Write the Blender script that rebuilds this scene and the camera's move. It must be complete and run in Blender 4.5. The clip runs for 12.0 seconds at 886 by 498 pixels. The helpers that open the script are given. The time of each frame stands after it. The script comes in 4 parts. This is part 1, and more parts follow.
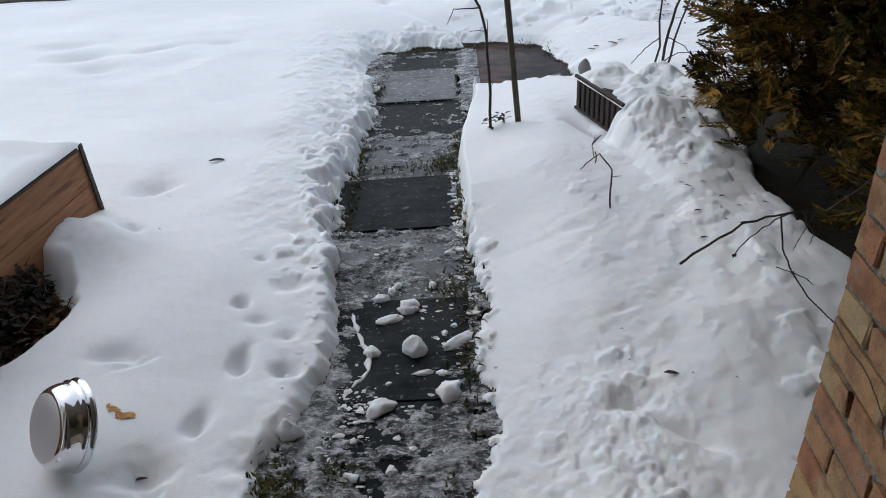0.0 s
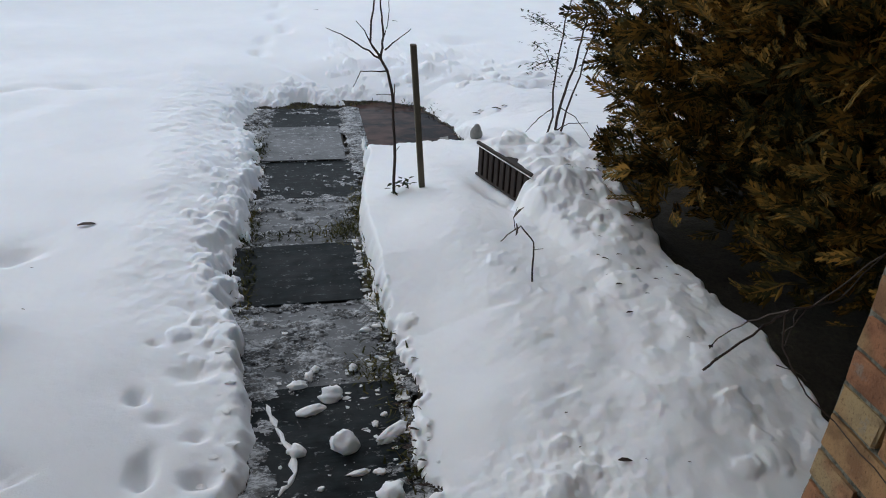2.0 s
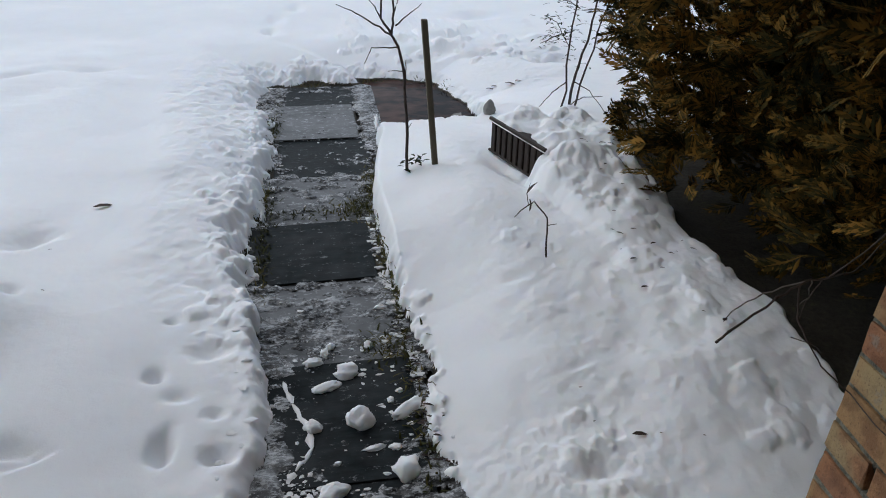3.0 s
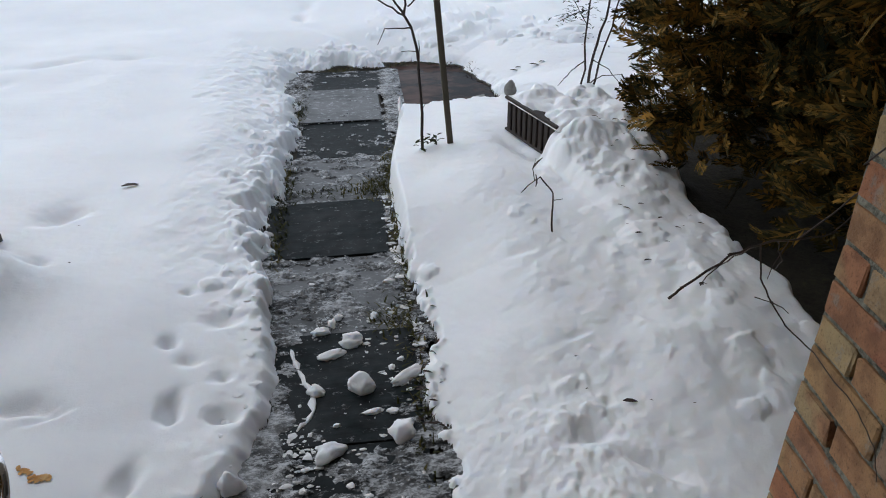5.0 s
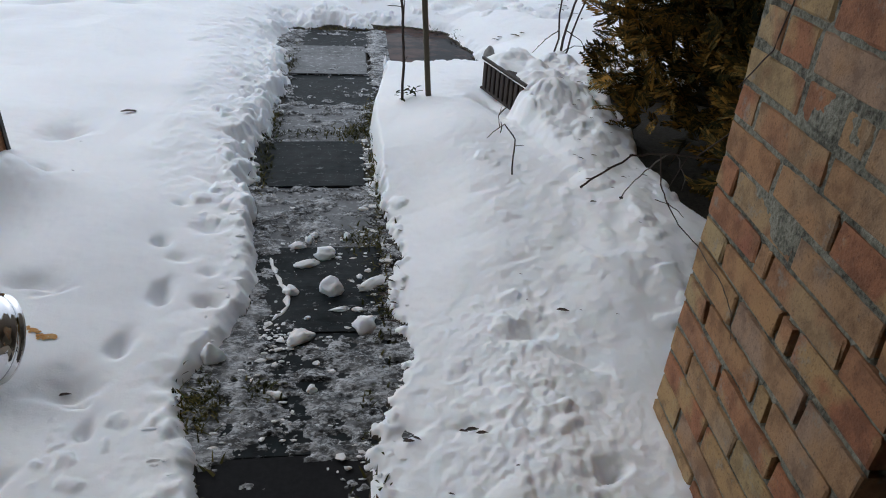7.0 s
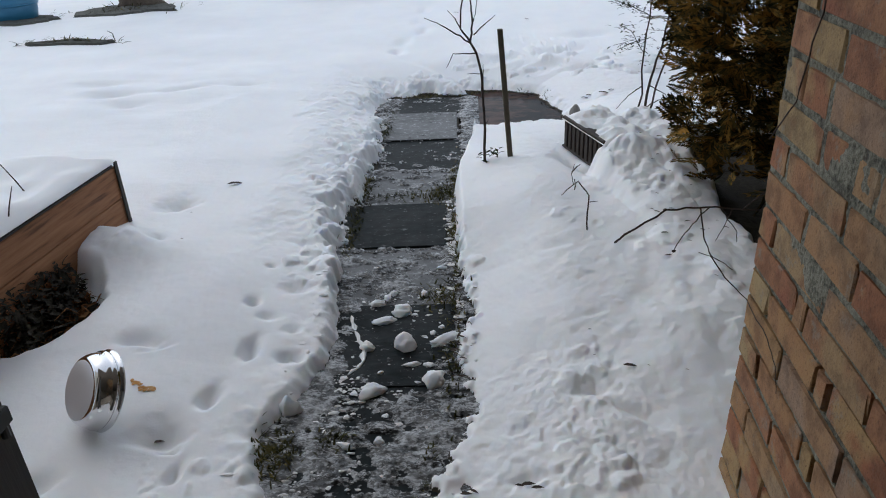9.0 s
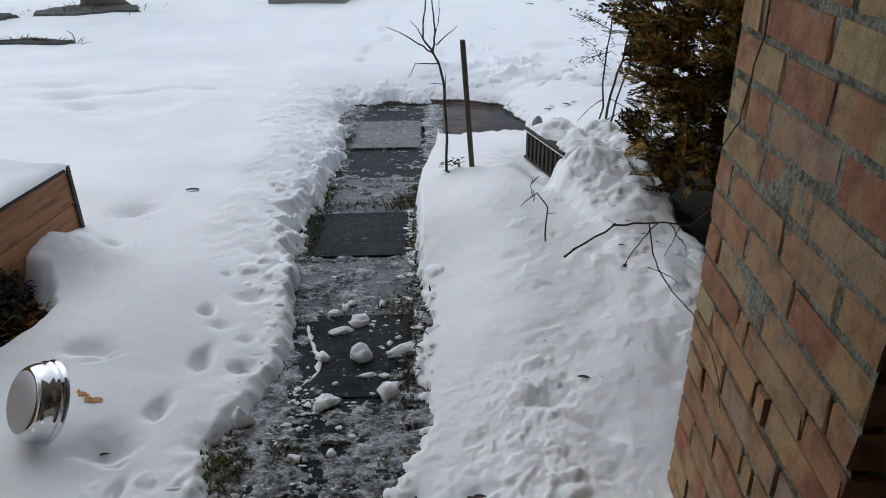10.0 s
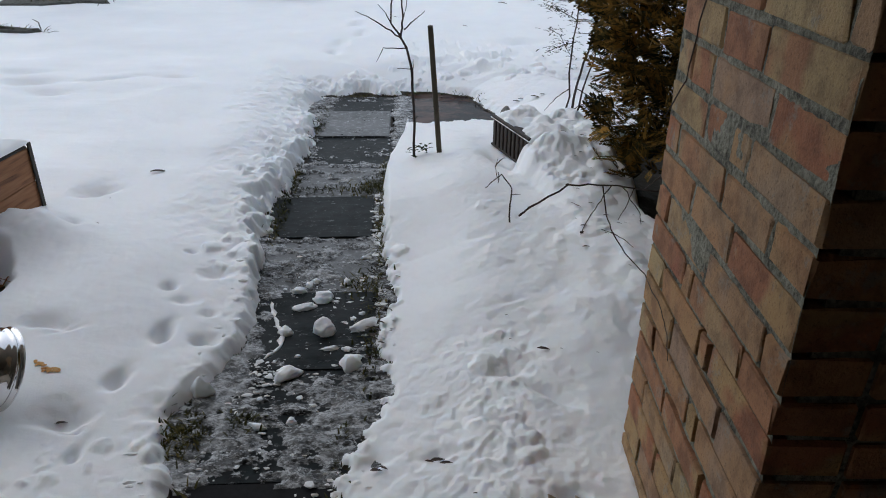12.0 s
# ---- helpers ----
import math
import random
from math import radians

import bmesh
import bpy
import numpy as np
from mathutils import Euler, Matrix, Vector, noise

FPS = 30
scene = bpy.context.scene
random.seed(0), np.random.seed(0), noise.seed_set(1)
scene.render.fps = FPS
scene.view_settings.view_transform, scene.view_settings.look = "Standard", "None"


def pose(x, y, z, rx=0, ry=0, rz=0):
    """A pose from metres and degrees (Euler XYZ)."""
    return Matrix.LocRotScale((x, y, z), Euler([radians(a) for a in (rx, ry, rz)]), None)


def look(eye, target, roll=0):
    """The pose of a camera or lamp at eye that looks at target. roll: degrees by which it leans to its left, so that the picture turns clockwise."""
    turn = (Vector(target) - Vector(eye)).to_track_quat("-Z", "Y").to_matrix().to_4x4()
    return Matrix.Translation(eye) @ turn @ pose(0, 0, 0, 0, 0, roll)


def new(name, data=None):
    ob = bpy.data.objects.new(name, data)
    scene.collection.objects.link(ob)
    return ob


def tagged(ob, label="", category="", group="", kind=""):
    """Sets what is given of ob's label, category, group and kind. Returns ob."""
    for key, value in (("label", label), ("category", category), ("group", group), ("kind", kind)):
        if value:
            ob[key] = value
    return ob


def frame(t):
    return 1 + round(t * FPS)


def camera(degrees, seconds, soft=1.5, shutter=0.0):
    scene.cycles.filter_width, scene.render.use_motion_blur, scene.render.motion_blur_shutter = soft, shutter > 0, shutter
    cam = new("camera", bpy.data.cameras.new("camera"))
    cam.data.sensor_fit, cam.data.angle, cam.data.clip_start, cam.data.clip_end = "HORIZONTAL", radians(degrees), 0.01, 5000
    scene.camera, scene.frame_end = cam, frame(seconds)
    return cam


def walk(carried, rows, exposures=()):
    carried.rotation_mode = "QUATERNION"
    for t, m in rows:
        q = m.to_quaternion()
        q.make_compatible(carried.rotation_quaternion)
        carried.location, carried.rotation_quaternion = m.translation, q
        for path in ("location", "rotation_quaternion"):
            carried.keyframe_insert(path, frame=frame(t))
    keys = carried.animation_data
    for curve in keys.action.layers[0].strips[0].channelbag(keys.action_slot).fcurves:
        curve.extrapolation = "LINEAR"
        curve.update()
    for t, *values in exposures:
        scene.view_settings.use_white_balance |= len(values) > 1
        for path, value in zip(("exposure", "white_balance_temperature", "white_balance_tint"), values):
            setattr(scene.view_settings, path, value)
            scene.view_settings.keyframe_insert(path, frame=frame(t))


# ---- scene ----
cam = camera(63.8, 12.0, soft=1.0)
PATH = [
    (0, (0.243, 0.431, 1.34), (0.174, 2.14, 0.303), -4.3),
    (0.5, (0.223, 0.42, 1.394), (0.268, 2.214, 0.51), -1.6),
    (1, (0.121, 0.53, 1.367), (0.354, 2.305, 0.475), 0.9),
    (1.5, (0.039, 0.603, 1.366), (0.34, 2.384, 0.509), 0.2),
    (2, (0.006, 0.622, 1.345), (0.376, 2.358, 0.423), 2.5),
    (2.5, (0.006, 0.614, 1.35), (0.35, 2.357, 0.433), 1.5),
    (3, (0.016, 0.62, 1.341), (0.337, 2.335, 0.363), 1.1),
    (3.2, (0.023, 0.615, 1.341), (0.361, 2.341, 0.388), 1.1),
    (4.8, (0.093, 0.566, 1.34), (0.338, 2.28, 0.339), -1.4),
    (5, (0.137, 0.532, 1.327), (0.327, 2.25, 0.321), -1.1),
    (5.5, (0.227, 0.457, 1.315), (0.38, 2.145, 0.253), -0.5),
    (6, (0.226, 0.402, 1.318), (0.313, 2.086, 0.242), -3.6),
    (6.5, (0.196, 0.324, 1.312), (0.431, 2.02, 0.278), 0.7),
    (6.7, (0.139, 0.245, 1.302), (0.406, 1.931, 0.26), 2.7),
    (8.3, (0.297, 0.142, 1.325), (0.37, 1.847, 0.282), 0.6),
    (8.5, (0.302, 0.128, 1.341), (0.321, 1.864, 0.348), -1.5),
    (9, (0.303, 0.128, 1.341), (0.219, 1.91, 0.438), -2.9),
    (9.5, (0.312, 0.132, 1.345), (0.273, 1.909, 0.428), -2.0),
    (10, (0.338, 0.136, 1.349), (0.344, 1.927, 0.461), -1.0),
    (10.5, (0.339, 0.107, 1.315), (0.399, 1.844, 0.326), 4.7),
    (10.7, (0.355, 0.123, 1.266), (0.323, 1.742, 0.092), 1.8),
    (11, (0.364, 0.095, 1.291), (0.351, 1.814, 0.269), 1.8),
    (11.5, (0.349, 0.082, 1.312), (0.322, 1.873, 0.423), 2.2),
    (12, (0.371, 0.075, 1.274), (0.45, 1.87, 0.396), 0.4),
]
walk(cam, [(t, look(eye, target, roll)) for t, eye, target, roll in PATH],
     [(0, 0.81, 6400, 7), (0.6, 0.70, 6400, 7), (1.5, 0.66, 6400, 7), (3, 0.66, 6400, 7), (5.5, 0.79, 6400, 7), (8.4, 0.76, 6400, 7), (9, 0.66, 6400, 7), (10.2, 0.72, 6400, 7), (11, 0.85, 6400, 7), (11.5, 0.68, 6400, 7), (12, 0.63, 6400, 7)])

# ---- light ----
world = bpy.data.worlds.new("overcast_sky")
scene.world = world
world.use_nodes = True
wn = world.node_tree
wn.nodes.clear()
w_out = wn.nodes.new("ShaderNodeOutputWorld")
w_bg = wn.nodes.new("ShaderNodeBackground")
w_hs = wn.nodes.new("ShaderNodeHueSaturation")
w_sky = wn.nodes.new("ShaderNodeTexSky")
w_sky.sky_type = "NISHITA"
w_sky.sun_disc = False
w_sky.sun_elevation, w_sky.sun_rotation = radians(50), radians(-40)
w_sky.air_density, w_sky.dust_density = 1.0, 1.0
w_hs.inputs["Saturation"].default_value = 0.5
w_bg.inputs["Strength"].default_value = 0.127
wn.links.new(w_sky.outputs[0], w_hs.inputs["Color"])
wn.links.new(w_hs.outputs[0], w_bg.inputs["Color"])
wn.links.new(w_bg.outputs[0], w_out.inputs["Surface"])

sun_data = bpy.data.lights.new("sun", "SUN")
sun_data.energy, sun_data.angle, sun_data.color = 0.22, radians(100), (1.0, 0.98, 0.96)
sun = new("sun", sun_data)
sun.matrix_world = look((-4.4, 5.2, 8.1), (0, 0, 0))

# ---- materials ----


def material(name, rough=0.6, metal=0.0):
    m = bpy.data.materials.new(name)
    m.use_nodes = True
    n = m.node_tree.nodes
    b = n["Principled BSDF"]
    b.inputs["Roughness"].default_value, b.inputs["Metallic"].default_value = rough, metal
    return m, m.node_tree, b


def node(tree, kind, **values):
    n = tree.nodes.new(kind)
    for k, v in values.items():
        n.inputs[k.replace("_", " ")].default_value = v
    return n


def coords(tree, scale=(1, 1, 1)):
    c = tree.nodes.new("ShaderNodeTexCoord")
    m = tree.nodes.new("ShaderNodeMapping")
    m.inputs["Scale"].default_value = scale
    tree.links.new(c.outputs["Object"], m.inputs["Vector"])
    return m.outputs[0]


def noise_tex(tree, vec, scale, detail=5.0, rough=0.6):
    n = node(tree, "ShaderNodeTexNoise", Scale=scale, Detail=detail, Roughness=rough)
    tree.links.new(vec, n.inputs["Vector"])
    return n.outputs["Fac"]


def ramp(tree, fac, stops):
    r = tree.nodes.new("ShaderNodeValToRGB")
    e = r.color_ramp.elements
    while len(e) < len(stops):
        e.new(0.5)
    for el, (p, c) in zip(e, stops):
        el.position, el.color = p, (*c, 1)
    tree.links.new(fac, r.inputs["Fac"])
    return r.outputs["Color"]


def mix(tree, fac, a, b, mode="MIX"):
    m = tree.nodes.new("ShaderNodeMix")
    m.data_type, m.blend_type = "RGBA", mode
    for v, s in ((fac, m.inputs[0]), (a, m.inputs[6]), (b, m.inputs[7])):
        if isinstance(v, (int, float)):
            s.default_value = v
        elif isinstance(v, tuple):
            s.default_value = (*v, 1)
        else:
            tree.links.new(v, s)
    return m.outputs[2]


def bump(tree, bsdf, height, strength=0.4, distance=0.01):
    b = node(tree, "ShaderNodeBump", Strength=strength, Distance=distance)
    tree.links.new(height, b.inputs["Height"])
    tree.links.new(b.outputs[0], bsdf.inputs["Normal"])


def grainy(name, stops, scale=30.0, rough=0.7, metal=0.0, gloss=0.5, stretch=(1, 1, 1), bumps=0.3, depth=0.004, coarse=4.0):
    """A surface whose colour and relief vary at two scales."""
    m, t, b = material(name, rough, metal)
    v = coords(t, stretch)
    fine, broad = noise_tex(t, v, scale), noise_tex(t, v, coarse, 3)
    b.inputs["Specular IOR Level"].default_value = gloss
    both = mix(t, 0.5, fine, broad)
    t.links.new(ramp(t, both, stops), b.inputs["Base Color"])
    bump(t, b, fine, bumps, depth)
    return m


def snow_material():
    m, t, b = material("snow", 0.75)
    v = coords(t)
    broad, mid, fine = noise_tex(t, v, 2.2, 4), noise_tex(t, v, 30, 6, 0.65), noise_tex(t, v, 260, 3)
    t.links.new(ramp(t, broad, [(0.3, (0.84, 0.85, 0.87)), (0.7, (0.90, 0.905, 0.915))]), b.inputs["Base Color"])
    b.inputs["Subsurface Weight"].default_value = 0.4
    b.inputs["Subsurface Radius"].default_value = (0.02, 0.025, 0.03)
    b.inputs["Subsurface Scale"].default_value = 0.8
    bump(t, b, mix(t, 0.3, mid, fine), 0.4, 0.008)
    return m


def brick_material():
    """Soft-fired brick: each one its own buff, orange or red, flushed with a second tone, chalked and pitted."""
    m, t, b = material("fired_brick", 0.88)
    v = coords(t)
    info = t.nodes.new("ShaderNodeObjectInfo")
    pick = info.outputs["Random"]
    own = ramp(t, pick, [(0.0, (0.285, 0.125, 0.055)), (0.12, (0.290, 0.190, 0.090)), (0.25, (0.320, 0.235, 0.120)), (0.36, (0.245, 0.085, 0.045)), (0.46, (0.300, 0.175, 0.078)),
                         (0.58, (0.265, 0.170, 0.115)), (0.70, (0.325, 0.235, 0.115)), (0.82, (0.290, 0.190, 0.090)), (0.91, (0.285, 0.130, 0.058)), (1.0, (0.235, 0.078, 0.042))])
    off = t.nodes.new("ShaderNodeVectorMath")
    off.operation = "SCALE"
    off.inputs[0].default_value = (13.0, 7.0, 5.0)
    add = t.nodes.new("ShaderNodeVectorMath")
    t.links.new(pick, off.inputs["Scale"])
    t.links.new(v, add.inputs[0])
    t.links.new(off.outputs[0], add.inputs[1])
    w = add.outputs[0]
    flush = ramp(t, noise_tex(t, w, 7, 3, 0.5), [(0.45, (0, 0, 0)), (0.55, (1, 1, 1))])
    second = mix(t, pick, (0.265, 0.085, 0.042), (0.330, 0.225, 0.100))
    c = mix(t, flush, own, mix(t, 0.75, own, second))
    c = mix(t, 0.55, c, ramp(t, noise_tex(t, w, 18, 7, 0.65), [(0.40, (0.46, 0.40, 0.36)), (0.5, (0.95, 0.94, 0.92)), (0.58, (1.25, 1.23, 1.16))]), "MULTIPLY")
    lime = ramp(t, noise_tex(t, w, 12, 8, 0.74), [(0.57, (0, 0, 0)), (0.64, (1, 1, 1))])
    c = mix(t, lime, c, mix(t, 0.5, c, (0.225, 0.22, 0.19)))
    grit = ramp(t, noise_tex(t, w, 190, 2), [(0.30, (0.45, 0.43, 0.41)), (0.42, (1, 1, 1))])
    t.links.new(mix(t, 0.7, c, grit, "MULTIPLY"), b.inputs["Base Color"])
    bump(t, b, mix(t, 0.4, noise_tex(t, w, 40, 6), noise_tex(t, w, 200, 3)), 0.75, 0.005)
    return m


def paving_material(name, icy):
    """Wet dark concrete; icy ones carry a grey film of scraped ice in streaks."""
    m, t, b = material(name, 0.35)
    v = coords(t)
    sx = coords(t, (0.35, 1.5, 1))
    base = ramp(t, noise_tex(t, v, 22, 6), [(0.3, (0.006 + 0.018 * icy, 0.0063 + 0.018 * icy, 0.007 + 0.018 * icy)), (0.7, (0.014 + 0.045 * icy, 0.0205 + 0.045 * icy, 0.022 + 0.045 * icy))])
    film = ramp(t, mix(t, 0.6, noise_tex(t, sx, 9, 8, 0.72), noise_tex(t, v, 3.5, 3)), [(0.44 - 0.12 * icy, (0, 0, 0)), (0.70 - 0.14 * icy, (1, 1, 1))])
    flecks = ramp(t, noise_tex(t, coords(t, (0.6, 1.1, 1)), 40, 8, 0.78), [(0.585 - 0.04 * icy, (0, 0, 0)), (0.63 - 0.03 * icy, (1, 1, 1))])
    c = mix(t, film, base, mix(t, 0.2 + 0.6 * icy, base, (0.21, 0.215, 0.22)))
    c = mix(t, flecks, c, mix(t, 0.28 + 0.22 * icy, c, (0.55, 0.57, 0.59)))
    t.links.new(c, b.inputs["Base Color"])
    b.inputs["Specular IOR Level"].default_value = 0.03 + 0.10 * icy
    t.links.new(ramp(t, film, [(0, (0.42, 0.42, 0.42)), (1, (0.6, 0.6, 0.6))]), b.inputs["Roughness"])
    bump(t, b, mix(t, 0.5, noise_tex(t, v, 60, 5), film), 0.35, 0.004)
    return m


def slush_material():
    """Refrozen slush: clear dark ice, milky ice and loose white grains side by side."""
    m, t, b = material("grey_slush_ice", 0.3)
    v, sx = coords(t), coords(t, (0.6, 1.3, 1))
    broad, mid, fine = noise_tex(t, v, 7, 4, 0.6), noise_tex(t, sx, 28, 7, 0.7), noise_tex(t, sx, 110, 5, 0.7)
    milk = ramp(t, mix(t, 0.45, broad, mid), [(0.44, (0.010, 0.0105, 0.010)), (0.50, (0.075, 0.077, 0.077)), (0.58, (0.27, 0.275, 0.28))])
    grains = ramp(t, mix(t, 0.55, mid, fine), [(0.495, (0, 0, 0)), (0.56, (1, 1, 1))])
    t.links.new(mix(t, grains, milk, mix(t, 0.6, milk, (0.62, 0.64, 0.66))), b.inputs["Base Color"])
    t.links.new(ramp(t, grains, [(0, (0.22, 0.22, 0.22)), (1, (0.7, 0.7, 0.7))]), b.inputs["Roughness"])
    b.inputs["Specular IOR Level"].default_value = 0.32
    bump(t, b, mix(t, 0.5, mid, fine), 0.6, 0.006)
    return m


def foliage_material(name, stops):
    m, t, b = material(name, 0.85)
    b.inputs["Specular IOR Level"].default_value = 0.15
    g = t.nodes.new("ShaderNodeNewGeometry")
    broad = noise_tex(t, coords(t), 2.6, 3)
    t.links.new(ramp(t, mix(t, 0.72, g.outputs["Random Per Island"], broad), stops), b.inputs["Base Color"])
    return m


SNOW = snow_material()
SOIL = grainy("dark_wet_soil", [(0.35, (0.018, 0.014, 0.010)), (0.6, (0.05, 0.042, 0.028)), (0.75, (0.085, 0.09, 0.03))], 60, 0.9, bumps=0.8, depth=0.012)
SLUSH = slush_material()
EARTH = grainy("bare_grey_earth", [(0.35, (0.05, 0.05, 0.045)), (0.6, (0.11, 0.11, 0.095)), (0.75, (0.12, 0.125, 0.06))], 30, 0.95, bumps=0.8, depth=0.02)
BRICK = brick_material()
MORTAR = grainy("rough_lime_mortar", [(0.40, (0.060, 0.057, 0.043)), (0.5, (0.165, 0.158, 0.122)), (0.60, (0.250, 0.240, 0.190))], 110, 0.95, bumps=1.0, depth=0.008, coarse=14)
PAVING_WET = paving_material("wet_concrete", 0)
RUBBER = grainy("wet_black_matting", [(0.3, (0.008, 0.008, 0.009)), (0.7, (0.020, 0.020, 0.021))], 70, 0.7, gloss=0.08, bumps=0.3)
PAVING_ICY = paving_material("icy_concrete", 1)
PLANK = grainy("weathered_planter_board", [(0.36, (0.10, 0.040, 0.018)), (0.47, (0.30, 0.130, 0.055)), (0.62, (0.40, 0.195, 0.092))], 12, 0.75, stretch=(1, 0.35, 5), bumps=0.4)
DARK_WOOD = grainy("dark_stained_wood", [(0.3, (0.012, 0.009, 0.007)), (0.7, (0.035, 0.025, 0.018))], 14, 0.6, stretch=(6, 6, 0.5))
STAKE = grainy("grey_wooden_stake", [(0.3, (0.055, 0.045, 0.03)), (0.7, (0.13, 0.11, 0.075))], 25, 0.8, stretch=(5, 5, 0.6))
BARK = grainy("dark_twig_bark", [(0.3, (0.022, 0.014, 0.011)), (0.7, (0.07, 0.045, 0.035))], 60, 0.75)
TRUNK = grainy("tree_trunk_bark", [(0.3, (0.05, 0.038, 0.03)), (0.7, (0.17, 0.13, 0.10))], 22, 0.9, stretch=(2, 2, 0.5), bumps=0.9, depth=0.02)
PLASTIC = grainy("brown_plastic", [(0.3, (0.020, 0.014, 0.011)), (0.7, (0.040, 0.029, 0.024))], 40, 0.6, gloss=0.2, bumps=0.1)
STONE = grainy("grey_concrete_stone", [(0.3, (0.16, 0.155, 0.145)), (0.7, (0.30, 0.29, 0.27))], 50, 0.9)
WET_BOARD = grainy("wet_brown_board", [(0.42, (0.006, 0.005, 0.006)), (0.49, (0.030, 0.017, 0.014)), (0.58, (0.080, 0.044, 0.035))], 8, 0.12, gloss=0.5, stretch=(0.7, 1.2, 1), bumps=0.04, depth=0.002, coarse=2.5)
WET_BOARD.node_tree.nodes["Principled BSDF"].inputs["IOR"].default_value = 1.075
GREEN = foliage_material("evergreen_scale_foliage", [(0.28, (0.010, 0.012, 0.005)), (0.43, (0.032, 0.030, 0.008)), (0.53, (0.100, 0.064, 0.014)), (0.66, (0.29, 0.150, 0.028))])
SHRUB = foliage_material("small_dark_leaves", [(0.2, (0.012, 0.018, 0.008)), (0.8, (0.045, 0.05, 0.02))])
MOSS = foliage_material("moss_and_grass", [(0.2, (0.011, 0.013, 0.006)), (0.5, (0.042, 0.044, 0.012)), (0.8, (0.19, 0.145, 0.04))])
LEAVES = foliage_material("dead_leaves", [(0.2, (0.09, 0.035, 0.016)), (0.5, (0.22, 0.10, 0.04)), (0.8, (0.33, 0.19, 0.09))])
# Tone lifted so the unseen porch walls bounce light onto the pier's end.
PLASTER = grainy("unseen_porch_boarding", [(0.3, (0.22, 0.18, 0.14)), (0.7, (0.34, 0.29, 0.23))], 18, 0.8, stretch=(4, 4, 0.5))
RENDER_COAT = grainy("grey_house_render", [(0.3, (0.30, 0.27, 0.23)), (0.7, (0.40, 0.37, 0.32))], 18, 0.9)
PALE_WOOD = grainy("pale_lime_wood", [(0.3, (0.46, 0.36, 0.26)), (0.7, (0.62, 0.52, 0.41))], 20, 0.55, stretch=(1, 6, 1), bumps=0.15)
HONEY_WOOD = grainy("honey_coloured_wood", [(0.3, (0.30, 0.15, 0.06)), (0.7, (0.42, 0.23, 0.11))], 20, 0.5)
BLUE = grainy("blue_plastic", [(0.3, (0.03, 0.16, 0.30)), (0.7, (0.05, 0.22, 0.38))], 12, 0.4, bumps=0.1)
STAIN = grainy("rusty_yellow_stain", [(0.4, (0.36, 0.15, 0.03)), (0.52, (0.50, 0.25, 0.07)), (0.65, (0.62, 0.42, 0.20))], 60, 0.8)
STEEL, st_t, st_b = material("polished_steel", 0.07, 1.0)
st_b.inputs["Base Color"].default_value = (0.72, 0.72, 0.73, 1)
bump(st_t, st_b, noise_tex(st_t, coords(st_t), 9, 3), 0.04, 0.004)
BRUSHED, br_t, br_b = material("brushed_steel", 0.55, 1.0)
br_b.inputs["Base Color"].default_value = (0.74, 0.74, 0.75, 1)
bump(br_t, br_b, noise_tex(br_t, coords(br_t), 120, 3), 0.08, 0.001)
BLACK, _, bk_b = material("black_iron", 0.45)
bk_b.inputs["Base Color"].default_value = (0.015, 0.015, 0.016, 1)

# ---- building helpers ----


def link_mesh(name, bm, mat, smooth=False):
    me = bpy.data.meshes.new(name)
    bm.to_mesh(me)
    bm.free()
    me.materials.append(mat)
    if smooth:
        me.polygons.foreach_set("use_smooth", [True] * len(me.polygons))
    return me


def part(name, bm, mat, parent=None, label="", smooth=False):
    ob = new(name, link_mesh(name, bm, mat, smooth))
    ob.parent = parent
    return tagged(ob, label)


def thing(name, at, label, category, group="", kind="", turn=(0, 0, 0)):
    ob = new(name)
    ob.matrix_basis = pose(*at, *turn)
    ob.empty_display_size = 0.1
    return tagged(ob, label, category, group, kind)


def box(bm, lo, hi, bevel=0.0):
    """An axis-aligned box between two corners, its edges chamfered."""
    r = bmesh.ops.create_cube(bm, size=1)
    c = [(a + b) / 2 for a, b in zip(lo, hi)]
    s = [b - a for a, b in zip(lo, hi)]
    for v in r["verts"]:
        v.co = Vector([v.co[i] * s[i] + c[i] for i in range(3)])
    if bevel:
        edges = list({e for v in r["verts"] for e in v.link_edges})
        bmesh.ops.bevel(bm, geom=edges, offset=bevel, segments=1, affect="EDGES")
    return bm


def boxed(lo, hi, bevel=0.0):
    return box(bmesh.new(), lo, hi, bevel)


def tube(bm, points, radii, sides=7):
    """A tapered limb through the points."""
    rings = []
    pts = [Vector(p) for p in points]
    for i, p in enumerate(pts):
        d = (pts[min(i + 1, len(pts) - 1)] - pts[max(i - 1, 0)]).normalized()
        a = d.orthogonal().normalized() if abs(d.z) > 0.95 else d.cross(Vector((0, 0, 1))).normalized()
        b = d.cross(a)
        rings.append([bm.verts.new(p + radii[i] * (a * math.cos(2 * math.pi * k / sides) + b * math.sin(2 * math.pi * k / sides))) for k in range(sides)])
    for r, q in zip(rings, rings[1:]):
        for k in range(sides):
            bm.faces.new((r[k], r[(k + 1) % sides], q[(k + 1) % sides], q[k]))
    bm.faces.new(rings[0][::-1])
    bm.faces.new(rings[-1])
    return bm


